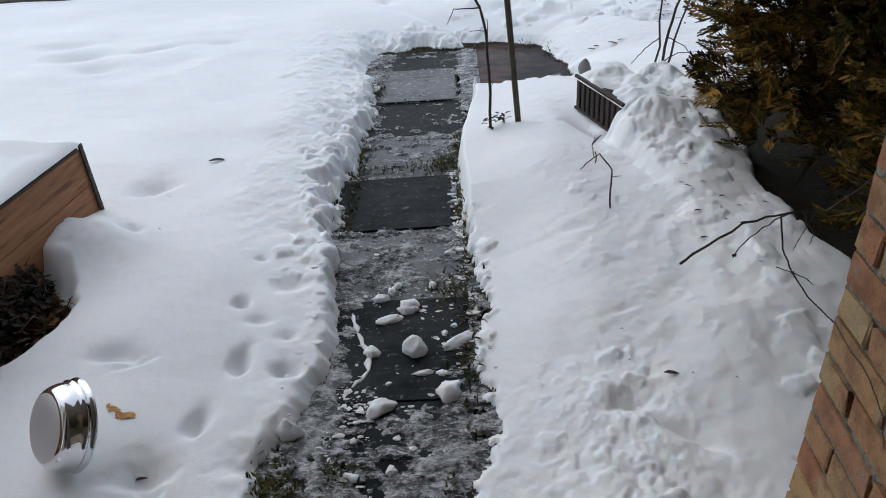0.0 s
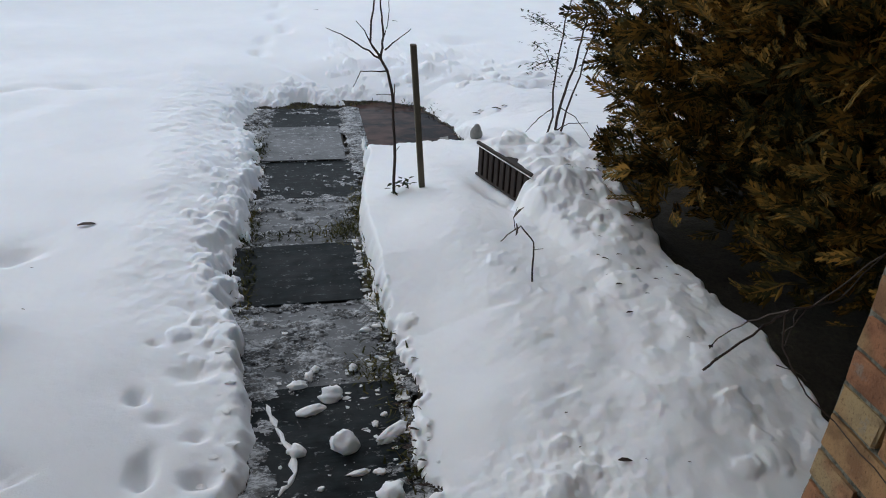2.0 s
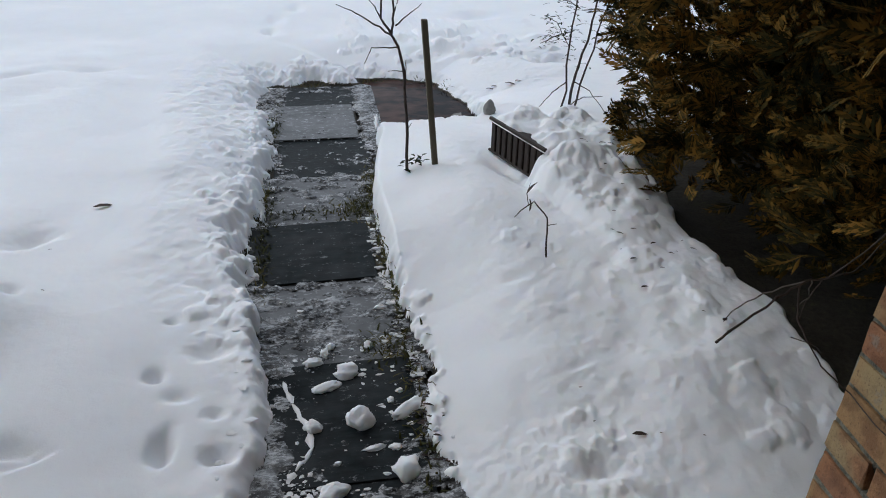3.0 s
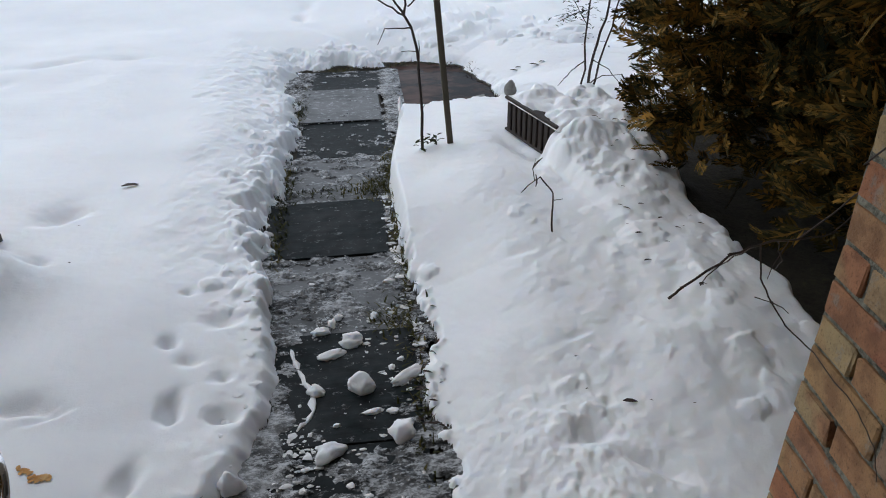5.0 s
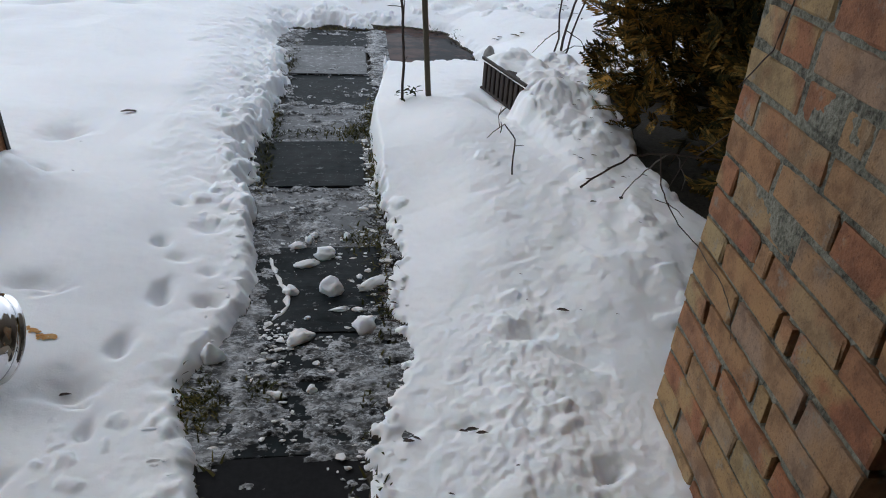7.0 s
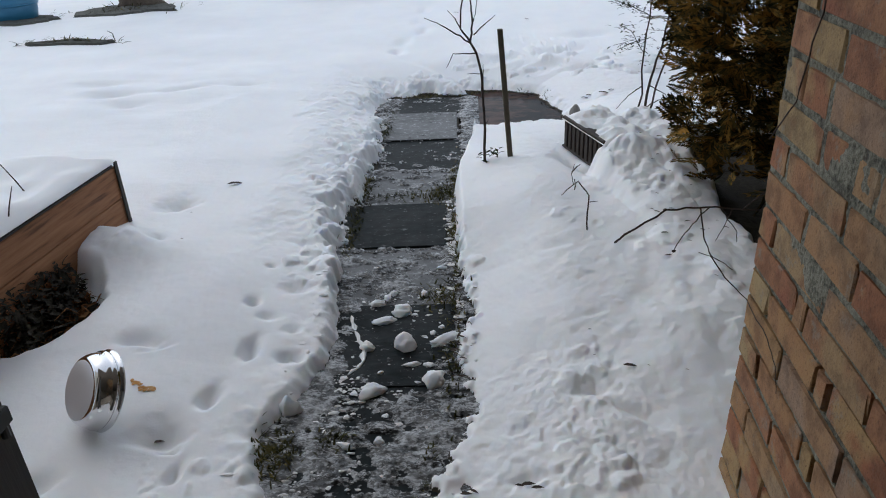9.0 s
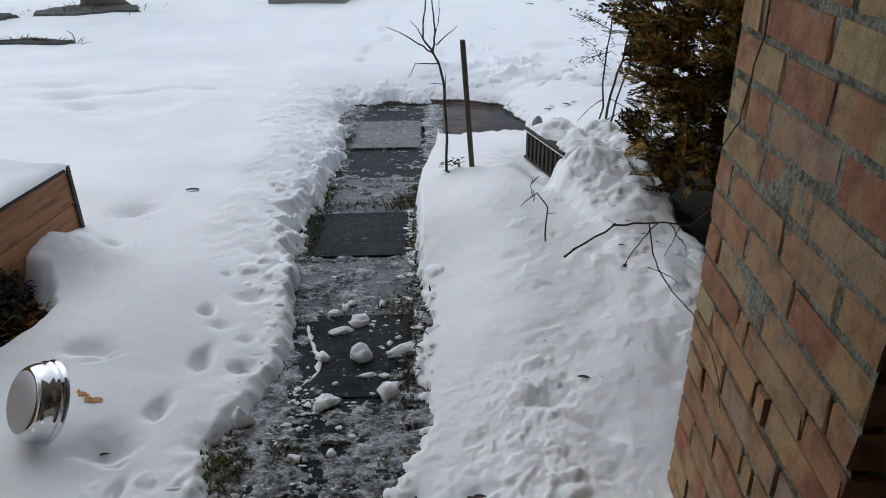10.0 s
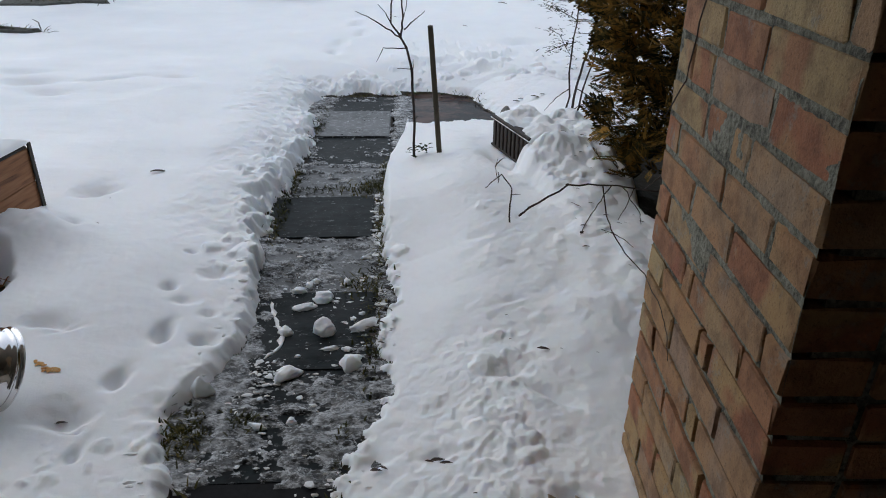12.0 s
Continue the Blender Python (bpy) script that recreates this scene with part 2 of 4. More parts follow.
def twig(points, r0, r1, sides=6, rng=None, wobble=0.0):
    """A twig through a few points, with small bends between them."""
    rng = rng or random.Random(1)
    out = []
    for a, b in zip(points, points[1:]):
        a, b = Vector(a), Vector(b)
        for k in range(4):
            w = wobble * (b - a).length
            out.append(a.lerp(b, k / 4) + (Vector((rng.uniform(-w, w), rng.uniform(-w, w), rng.uniform(-w, w))) if k else Vector()))
    out.append(Vector(points[-1]))
    n = len(out) - 1
    return tube(bmesh.new(), out, [r0 + (r1 - r0) * i / n for i in range(n + 1)], sides)


def lathe(profile, steps=48):
    """A turned body: (radius, height) pairs spun about z."""
    bm = bmesh.new()
    rings = []
    for r, z in profile:
        if r < 1e-5:
            rings.append([bm.verts.new((0, 0, z))])
        else:
            rings.append([bm.verts.new((r * math.cos(2 * math.pi * k / steps), r * math.sin(2 * math.pi * k / steps), z)) for k in range(steps)])
    for a, b in zip(rings, rings[1:]):
        for k in range(steps):
            j = (k + 1) % steps
            if len(a) == 1 and len(b) > 1:
                bm.faces.new((a[0], b[j], b[k]))
            elif len(b) == 1 and len(a) > 1:
                bm.faces.new((a[k], a[j], b[0]))
            elif len(a) > 1:
                bm.faces.new((a[k], a[j], b[j], b[k]))
    bmesh.ops.recalc_face_normals(bm, faces=bm.faces)
    return bm


def raw_mesh(name, verts, faces, mats, smooth=False, index=None):
    me = bpy.data.meshes.new(name)
    me.from_pydata(verts.tolist() if hasattr(verts, "tolist") else verts, [], faces.tolist() if hasattr(faces, "tolist") else faces)
    for m in mats:
        me.materials.append(m)
    if smooth:
        me.polygons.foreach_set("use_smooth", [True] * len(me.polygons))
    if index is not None:
        me.polygons.foreach_set("material_index", index)
    me.update()
    return me


# ---- ground: one sheet of snow with the cleared path cut into it ----


def lattice(i, j, seed):
    h = (i.astype(np.int64) * 374761393 + j.astype(np.int64) * 668265263 + seed * 974634777) & 0xFFFFFFFF
    h = ((h ^ (h >> 13)) * 1274126177) & 0xFFFFFFFF
    return ((h ^ (h >> 16)) & 0xFFFF) / 65535.0


def vnoise(x, y, seed=0):
    """Smooth value noise, -1 to 1."""
    i, j = np.floor(x), np.floor(y)
    u, v = x - i, y - j
    u, v = u * u * u * (u * (u * 6 - 15) + 10), v * v * v * (v * (v * 6 - 15) + 10)
    a, b = lattice(i, j, seed), lattice(i + 1, j, seed)
    c, d = lattice(i, j + 1, seed), lattice(i + 1, j + 1, seed)
    return 2 * ((a * (1 - u) + b * u) * (1 - v) + (c * (1 - u) + d * u) * v) - 1


def fractal(x, y, scale, octaves, seed=0, gain=0.5):
    out, amp = 0, 1.0
    for k in range(octaves):
        out = out + amp * vnoise(x * scale + 17.3 * k, y * scale - 9.1 * k, seed + k)
        scale, amp = scale * 2.03, amp * gain
    return out


def smooth(a, b, x):
    t = np.clip((x - a) / (b - a), 0, 1)
    return t * t * (3 - 2 * t)


PATH_Y = [0.6, 0.97, 1.25, 1.42, 1.52, 1.64, 1.72, 1.85, 2.0, 2.11, 2.27, 2.43, 2.6, 2.76, 3.04, 3.36, 3.73, 4.0, 4.43, 4.8, 5.3]
PATH_L = [-.14, -.14, -.15, -.22, -.25, -.26, -.23, -.185, -.165, -.15, -.155, -.192, -.212, -.226, -.236, -.245, -.222, -.185, -.24, -.212, -.18]
PATH_R = [.155, .15, .145, .175, .19, .212, .218, .215, .222, .23, .272, .255, .24, .23, .22, .208, .248, .297, .32, .32, .34]
# dents of paws and boots: x, y, half length, half width, depth, turn
DENTS = [(-0.33, 2.325, .065, .055, .024, 0), (-0.463, 2.223, .032, .036, .034, 0), (-0.398, 2.146, .036, .03, .014, 0), (-0.413, 1.965, .028, .058, .048, -.1),
         (-0.295, 2.081, .028, .03, .016, 0), (-0.281, 1.94, .042, .038, .048, 0), (-0.764, 1.985, .08, .038, .026, .1), (-0.70, 1.955, .05, .02, .016, .5),
         (-0.475, 1.745, .03, .062, .040, -.15), (-0.555, 1.59, .075, .06, .040, .3), (-0.525, 1.545, .03, .022, .032, 0), (-0.472, 1.445, .018, .045, .028, -.15),
         (-0.29, 1.62, .09, .08, .026, 0), (-0.356, 2.673, .06, .06, .024, 0), (-0.295, 2.65, .03, .03, .022, 0), (-0.455, 2.459, .022, .018, .014, 0),
         (-0.26, 1.741, .025, .03, .02, 0), (-0.379, 3.04, .06, .055, .028, 0), (-0.33, 3.92, .10, .05, .03, .3), (-0.98, 2.98, .09, .07, .03, .5), (-0.95, 2.62, .05, .05, .03, 0),
         (-0.80, 1.40, .07, .05, .03, .4), (-0.62, 1.28, .06, .04, .03, .9), 
         (0.63, 1.75, .065, .055, .034, 0), (0.735, 1.635, .09, .032, .022, -.7), (0.686, 1.845, .03, .02, .012, 0), (0.42, 1.43, .05, .035, .035, 0), (0.27, 1.435, .04, .03, .035, .3),
         (0.616, 2.515, .05, .03, .008, 0), (0.687, 2.104, .05, .025, .008, .2), (0.71, 1.24, .05, .035, .05, .5),
         (-0.18, 7.6, .08, .13, .04, 0), (-0.29, 6.17, .07, .12, .04, 0), (-0.17, 8.43, .08, .14, .04, 0),
         (-0.10, 7.0, .08, .12, .04, 0), (-0.26, 6.58, .07, .12, .03, 0), (0.0, 9.4, .1, .16, .04, 0), (0.02, 10.4, .1, .16, .04, 0), (1.05, 5.9, .2, .12, .04, .3),
         (0.94, 5.53, .16, .1, .04, 0), (1.14, 5.4, .12, .08, .05, 0), (0.6, 5.75, .2, .1, .04, .2), (-1.69, 5.08, .18, .06, .03, .5), (-1.32, 5.15, .14, .08, .03, 0),
         (-2.17, 5.0, .2, .1, .04, .4), (-1.95, 4.7, .14, .1, .035, 0), (-2.4, 5.3, .16, .1, .035, .2), (1.6, 5.2, .2, .12, .05, 0), (1.35, 6.6, .2, .15, .05, 0)]


def clods(x, y, places, flat=0.6):
    """Height of broken snow clods (x, y, radius) piled on a place: the highest one counts."""
    out = np.zeros_like(x)
    wx, wy = 0.014 * fractal(x, y, 30, 3, 301), 0.014 * fractal(x, y, 30, 3, 305)
    order = np.argsort(y, kind="stable")
    sy = y[order]
    for cx, cy, r, squash, turn in places:
        lo, hi = np.searchsorted(sy, (cy - 2 * r, cy + 2 * r))
        k = order[lo:hi]
        k = k[np.abs(x[k] - cx) < 2 * r]
        dx, dy = x[k] + wx[k] - cx, y[k] + wy[k] - cy
        u, v = dx * math.cos(turn) + dy * math.sin(turn), (dy * math.cos(turn) - dx * math.sin(turn)) / squash
        d = (u * u + v * v) / (r * r)
        out[k] = np.maximum(out[k], r * flat * np.sqrt(np.clip(1 - d, 0, 1)) * (1 + 0.5 * u / r))
    return out


def scatter(rng, n, place, small, large):
    out = []
    for _ in range(n):
        cx, cy = place()
        out.append((cx, cy, small + (large - small) * rng.random() ** 2.5, rng.uniform(0.55, 1.0), rng.uniform(0, 6.28)))
    return out


def under_hedge(x, y):
    """Inside the snow-free ground under the hedge: positive."""
    edge = np.interp(y, [1.7, 1.9, 2.3, 2.9, 3.1, 3.5, 3.9], [1.40, 1.36, 1.36, 1.27, 1.24, 1.33, 1.6])
    return np.minimum(np.minimum(x - edge, 3.9 - x), np.minimum(3.8 - y, y - 1.84)) + 0.03 * fractal(x, y, 7, 3, 81)


def pick_clods():
    rng = random.Random(77)
    near, bank, heap = [], [], []

    def bank_left():
        cy = 5.2 - 2.85 * rng.random() ** 0.9
        return float(np.interp(cy, PATH_Y, PATH_L)) - abs(rng.gauss(0.01, 0.085)) + 0.02, cy

    def bank_right():
        cy = rng.choice((rng.uniform(1.0, 2.8), rng.uniform(1.0, 2.1)))
        return float(np.interp(cy, PATH_Y, PATH_R)) + abs(rng.gauss(0.0, 0.03)), cy

    def trodden():
        return 0.18 + 0.50 * rng.random() ** 1.2, rng.choice((rng.uniform(0.95, 1.95), rng.uniform(0.95, 1.6)))

    def mound():
        return rng.gauss(1.07, 0.10), rng.gauss(3.22, 0.22)

    def hedge_side():
        cy = rng.uniform(1.75, 3.2)
        return rng.gauss(1.22, 0.10), cy

    near = scatter(rng, 1100, trodden, 0.006, 0.022) + scatter(rng, 150, trodden, 0.02, 0.048)
    bank = scatter(rng, 520, bank_left, 0.009, 0.050) + scatter(rng, 150, bank_right, 0.010, 0.034)
    bank += scatter(rng, 50, lambda: (rng.uniform(-0.6, -0.25), rng.uniform(1.0, 1.5)), 0.010, 0.035)
    bank += scatter(rng, 130, lambda: (rng.uniform(0.2, 1.7), rng.uniform(5.2, 6.6)), 0.02, 0.07)
    bank += scatter(rng, 90, lambda: (rng.uniform(-0.2, 0.4), 5.2 + abs(rng.gauss(0, 0.12))), 0.02, 0.06)
    heap = scatter(rng, 170, mound, 0.025, 0.095) + scatter(rng, 70, hedge_side, 0.010, 0.075)
    heap += scatter(rng, 90, lambda: (rng.uniform(0.6, 1.15), rng.uniform(1.9, 2.9)), 0.008, 0.03)
    return near, bank, heap


CLODS = pick_clods()


def ground_z(x, y):
    x, y = np.asarray(x, float), np.asarray(y, float)
    near_clods, bank_clods, heap_clods = (clods(x, y, c, f) for c, f in zip(CLODS, (0.36, 0.36, 0.40)))
    top = np.interp(y, [0.5, 1.2, 1.9, 2.5, 3.2, 5.0, 12.0], [0.055, 0.065, 0.075, 0.125, 0.165, 0.165, 0.15])
    top = top + 0.03 * smooth(-0.35, -0.8, x) * smooth(3.0, 2.0, y)
    far = smooth(5.5, 9.0, y)
    top = top + 0.018 * fractal(x, y, 1.3, 3, 3) + (0.0025 * fractal(x, y, 5.0, 2, 8) + 0.0007 * fractal(0.8 * x + 0.6 * y, 0.8 * y - 0.6 * x, 21.0, 4, 9, 0.6) * (1 + 2.2 * smooth(0.3, 0.6, x))) * (1 - far)
    # soft ridge thrown up along the hedge, heap over the trough, mound between path and trough
    ridge = smooth(0.42, 0.0, np.abs(x - 1.10 - 0.10 * (y - 2.5))) * smooth(1.5, 2.2, y) * smooth(4.4, 3.6, y)
    top = top + ridge * (0.045 + 0.022 * fractal(x, y, 3.6, 3, 21) + 0.004 * fractal(x, y, 15, 2, 27))
    along, back = (x - 0.77) * 0.287 - (y - 3.563) * 0.958, (x - 0.77) * 0.958 + (y - 3.563) * 0.287
    start = 0.17 - 0.22 * smooth(0.30, 0.40, along)
    heap = smooth(-0.30, 0.10, along) * smooth(1.05, 0.42, along) * smooth(0.0, 1.0, (back - start + 0.03) / (0.20 - 0.14 * smooth(0.33, 0.42, along))) * smooth(0.62, 0.36, back)
    top = top + heap * (0.090 + 0.020 * fractal(x, y, 6, 3, 29, 0.6) + 0.009 * (0.45 - np.abs(fractal(x, y, 15, 3, 30, 0.6)))) + heap_clods * (0.45 + 0.3 * heap)
    top = top + 0.050 * np.exp(-((along - 0.50) / 0.085) ** 2 - ((back - 0.07) / 0.11) ** 2)
    top = top + 0.05 * np.exp(-((x - 0.62) / 0.28) ** 2 - ((y - 3.0) / 0.6) ** 2)
    top = top + 0.095 * np.exp(-((x + 1.10) / 0.20) ** 2 - ((y - 2.56) / 0.15) ** 2) * (1 + 0.15 * fractal(x, y, 10, 3, 39))
    # hollow in front of the trough's slatted side
    top = top - 0.05 * np.exp(-((x - 0.79 + 0.30 * (y - 3.35)) / 0.06) ** 2 - ((y - 3.3) / 0.2) ** 2)
    # trodden, crumbly snow beside the path near the house
    crumb = smooth(2.15, 1.75, y) * smooth(0.98, 0.65, x + 0.15 * (y - 1.4)) * smooth(0.1, 0.2, x)
    lumps = fractal(0.8 * x + 0.6 * y, 0.8 * y - 0.6 * x, 16, 4, 31, 0.7)
    top = top + crumb * (0.0024 * lumps + 0.0040 * (0.45 - np.abs(fractal(x, y, 23, 3, 33, 0.7))) + 0.0035 * (0.4 - np.abs(fractal(x, y, 55, 2, 34, 0.7))) + 0.006 * fractal(x, y, 3.5, 2, 35) + near_clods - 0.004)
    left_near = smooth(1.6, 1.25, y) * smooth(0.0, -0.15, x)
    top = top + left_near * (0.004 * fractal(x, y, 9, 4, 37, 0.6) - 0.004)
    dent_wob, far_wob = fractal(x, y, 14, 3, 91), fractal(x, y, 5, 3, 93)
    for dx, dy, a, b, deep, turn in DENTS:
        u = (x - dx) * math.cos(turn) + (y - dy) * math.sin(turn)
        v = (y - dy) * math.cos(turn) - (x - dx) * math.sin(turn)
        if dy < 4:
            # a soft far side and a steep edge towards the house
            q = (u / a) ** 2 + (v / (b * np.where(v < 0, 0.62, 1.3))) ** 2
            near_side = 0.75 + 0.35 * np.clip(-v / b, -1, 1)
            top = top - 1.7 * deep * near_side * np.exp(-np.clip(q * (1.5 + 0.5 * dent_wob), 0, 40) ** 1.1)
        else:
            q = (u / a) ** 2 + (v / b) ** 2
            top = top - 1.5 * deep * np.exp(-np.clip(q * (1.3 + 0.5 * far_wob), 0, 40)) * (0.75 + 0.35 * np.clip((dy - y) / b, -1, 1))
    # banks along the path: crumbled on the far left side, clean on the other
    wob = 0.014 * fractal(x, y, 7, 3, 41) + 0.007 * fractal(x, y, 26, 3, 45)
    left = np.interp(y, PATH_Y, PATH_L) - x + 2.6 * wob * smooth(2.0, 2.7, y) + wob
    right = x - np.interp(y, PATH_Y, PATH_R) + wob * (0.4 + 1.9 * smooth(3.0, 2.6, y))
    m = np.maximum(np.maximum(left, right), np.maximum(y - 5.18 + 3 * wob, 0.55 - y))
    side = np.maximum(np.maximum(0.345 - x, x - 0.90 + 0.35 * np.clip(y - 4.6, 0, 9)), np.maximum(y - 5.28 + 0.5 * np.clip(x - 0.45, 0, 9), 4.1 + 0.1 * x - y)) + 1.6 * wob
    m = np.minimum(m, side)
    west = smooth(0.16, -0.06, x)
    soft = 0.040 + west * (0.028 + 0.055 * smooth(2.4, 2.9, y)) * (1 + 0.6 * fractal(x, y, 5.5, 3, 47))
    soft = np.maximum(soft, 0.06 * smooth(2.1, 1.8, y)) + 0.14 * smooth(4.4, 5.0, y)
    fade = west * (0.15 + 0.22 * smooth(2.3, 2.9, y) + 0.28 * smooth(3.2, 4.6, y)) + (1 - west) * np.interp(y, [1, 2.5, 2.9, 4.3, 4.7], [0.85, 0.8, 0.2, 0.2, 0.8])
    calm = np.minimum(np.maximum(np.maximum(left - 1.0 * wob, x - np.interp(y, PATH_Y, PATH_R)), y - 5.18), side - 1.5 * wob)
    top = top * (1 - fade * smooth(0.45 + 0.2 * smooth(3.5, 5, y), 0.0, calm))
    rim = smooth(0.26, 0.04, m) * smooth(-0.01, 0.04, m) * (0.35 + 0.65 * west)
    top = top + rim * 0.004 * fractal(x, y, 30, 3, 55) + bank_clods * smooth(-0.03, 0.02, m)
    z = -0.03 + (top + 0.03) * smooth(-0.02, 1, m / soft) ** 0.75
    # pit of bare earth beside the raised bed
    pit = ((x + 1.17 - 0.1 * (y - 2.1)) / 0.14) ** 2 + ((y - 2.18) / 0.19) ** 2 + 0.35 * fractal(x, y, 11, 2, 61)
    z = z - 0.10 * smooth(1.9, 0.5, pit)
    # needle litter under the hedge, free of snow
    z = z - 0.14 * smooth(0.0, 0.07, under_hedge(x, y))
    return z


GROUND = {}


def gz(x, y):
    """The ground's height at a place, from the built sheet."""
    xs, ys, z = GROUND["xs"], GROUND["ys"], GROUND["z"]
    i, j = int(np.searchsorted(xs, x)) - 1, int(np.searchsorted(ys, y)) - 1
    u, v = (x - xs[i]) / (xs[i + 1] - xs[i]), (y - ys[j]) / (ys[j + 1] - ys[j])
    return float((z[j, i] * (1 - u) + z[j, i + 1] * u) * (1 - v) + (z[j + 1, i] * (1 - u) + z[j + 1, i + 1] * u) * v)


def spread(dense_lo, dense_hi, step, far, growth=1.13):
    mid = np.arange(dense_lo, dense_hi + step / 2, step)
    out, s, v = [], step, dense_hi
    while v < far:
        s *= growth
        v += s
        out.append(v)
    low, s, v = [], step, dense_lo
    while v > -far:
        s *= growth
        v -= s
        low.append(v)
    return np.array(low[::-1] + mid.tolist() + out)


def build_ground():
    xs, ys = spread(-1.05, 1.38, 0.0056, 900, 1.08), spread(0.90, 5.4, 0.0068, 900, 1.06)
    gx, gy = np.meshgrid(xs, ys)
    z = ground_z(gx.ravel(), gy.ravel())
    verts = np.stack([gx.ravel(), gy.ravel(), z], 1)
    nx, ny = len(xs), len(ys)
    a = (np.arange(ny - 1)[:, None] * nx + np.arange(nx - 1)[None, :]).ravel()
    faces = np.stack([a, a + 1, a + nx + 1, a + nx], 1)
    mid = z[faces].mean(1)
    low = mid < 0.004
    fx, fy = verts[faces[:, 0], 0], verts[faces[:, 0], 1]
    low |= (((fx + 1.17 - 0.1 * (fy - 2.1)) / 0.14) ** 2 + ((fy - 2.18) / 0.19) ** 2 < 1.3) & (mid < 0.06)
    low |= under_hedge(fx, fy) > 0.035
    GROUND.update(xs=xs, ys=ys, z=z.reshape(ny, nx))
    me = raw_mesh("ground", verts, faces, [SNOW, SOIL], True, low.astype(np.int32))
    return tagged(new("ground", me), "snow-covered garden ground with paw prints and a cleared path", "snow ground", kind="structure")


build_ground()

# ---- the brick pier and the porch, mostly unseen, round the viewer ----
PIER = pose(0.842, 0.80, 0, 0, 0, -3.23)
# heights of the bed joints, and for each course the places of its upright joints along the face
BEDS = [-0.115, -0.04, 0.035, 0.110, 0.187, 0.262, 0.334, 0.405, 0.475, 0.555, 0.623, 0.690, 0.760, 0.835, 0.906, 0.978, 1.056, 1.132]
BEDS += [1.132 + 0.0755 * k for k in range(1, 13)]
LAYS = {3: (0, .26, .51, .64), 4: (0, .15, .394, .64), 5: (0, .05, .288, .53, .64), 6: (0, .173, .41, .64), 7: (0, .04, .24, .288, .526, .64), 8: (0, .163, .43, .64),
        9: (0, .24, .29, .528, .64), 10: (0, .129, .37, .418, .64), 11: (0, .075, .317, .56, .64), 12: (0, .24, .432, .64), 13: (0, .12, .308, .555, .64),
        14: (0, .24, .316, .432, .64), 15: (0, .195, .436, .545, .64), 16: (0, .25, .418, .64), 17: (0, .055, .287, .54, .64)}
# upright joints whose mortar has fallen out: along, height
HOLES = [(.40, .655), (.372, .655), (.24, .588), (.29, .60), (.24, .435), (.41, .35), (.53, .29), (.173, .37), (.163, .50), (.528, .585), (.526, .435), (.129, .65), (.075, .71), (.24, .79)]
brick_meshes = {}


def brick_mesh(length, height, depth, seed):
    """One brick, its face towards -x and its run along y, with worn uneven edges."""
    key = (round(length, 3), round(height, 3), depth, seed)
    if key not in brick_meshes:
        rng = random.Random(int(length * 1000) * 7 + int(height * 1000) * 31 + seed)
        h = height / 2 - 0.0056
        bm = boxed((0, 0.0056, -h), (depth, length - 0.0056, h), 0.003)
        for v in bm.verts:
            v.co += Vector((rng.uniform(-.0020, .0020), rng.uniform(-.0030, .0030), rng.uniform(-.0028, .0028)))
        brick_meshes[key] = link_mesh("brick", bm, BRICK)
    return brick_meshes[key]


def lay_brick(parent, mesh, m):
    ob = new("brick", mesh)
    ob.parent = parent
    ob.matrix_basis = m


def build_pier():
    rng = random.Random(5)
    bm = boxed((0.03, 0.010, -0.1), (0.85, 0.632, 2.096))
    ys, zs = np.linspace(0.006, 0.637, 130), np.linspace(-0.1, 2.096, 520)
    gy, gw = np.meshgrid(ys, zs)
    # smeared nearly flush above, raked out below, with crumbling patches
    crumble = fractal(gy, gw, 14, 4, 151, 0.65)
    deep = 0.0062 - 0.0042 * smooth(0.62, 0.80, gw + 0.06 * fractal(gy, gw, 5, 2, 157)) + 0.0024 * np.clip(crumble, -0.55, 1.5)
    for u, w in HOLES:
        deep = deep + 0.016 * np.exp(-((gy - u) / 0.009) ** 4 - ((gw - w) / 0.024) ** 4)
    deep = np.minimum(deep, 0.029)
    rows = [[bm.verts.new((d, y, w)) for d, y, w in zip(*r)] for r in zip(deep, gy, gw)]
    for p, q in zip(rows, rows[1:]):
        for k in range(len(p) - 1):
            bm.faces.new((p[k], q[k], q[k + 1], p[k + 1]))
    core = part("wall_pier", bm, MORTAR)
    core.matrix_basis = PIER
    tagged(core, "weathered orange and buff brick pier with crumbling mortar", "brick wall", kind="structure")
    runs = ((0, .25, .51, .64), (0, .13, .385, .64), (0, .255, .385, .64), (0, .12, .25, .51, .64))
    for c, (low, high) in enumerate(zip(BEDS, BEDS[1:])):
        z, tall = (low + high) / 2, high - low
        cuts = LAYS.get(c, runs[rng.randrange(4)])
        for a, b in zip(cuts, cuts[1:]):
            lay_brick(core, brick_mesh(b - a, tall, 0.11, rng.randrange(3)),
                      pose(rng.uniform(-.0016, .0010), a, z + rng.uniform(-.0015, .0015), rng.uniform(-.6, .6), 0, rng.uniform(-.5, .5)))
        # the end of the wall, turned to the porch
        x = 0.115
        w = (0.14, 0.25)[c % 2]
        while x < 0.84:
            lay_brick(core, brick_mesh(min(w, 0.85 - x), tall, 0.11, rng.randrange(3)), Matrix.Translation((x, rng.uniform(-.002, .002), z)) @ Matrix(((0, 1, 0, 0), (1, 0, 0, 0), (0, 0, -1, 0), (0, 0, 0, 1))))
            x += w
            w = 0.25


build_pier()


def wall(name, lo, hi, label, mat=PLASTER, category="wall"):
    tagged(part(name, boxed(lo, hi), mat), label, category, kind="structure")


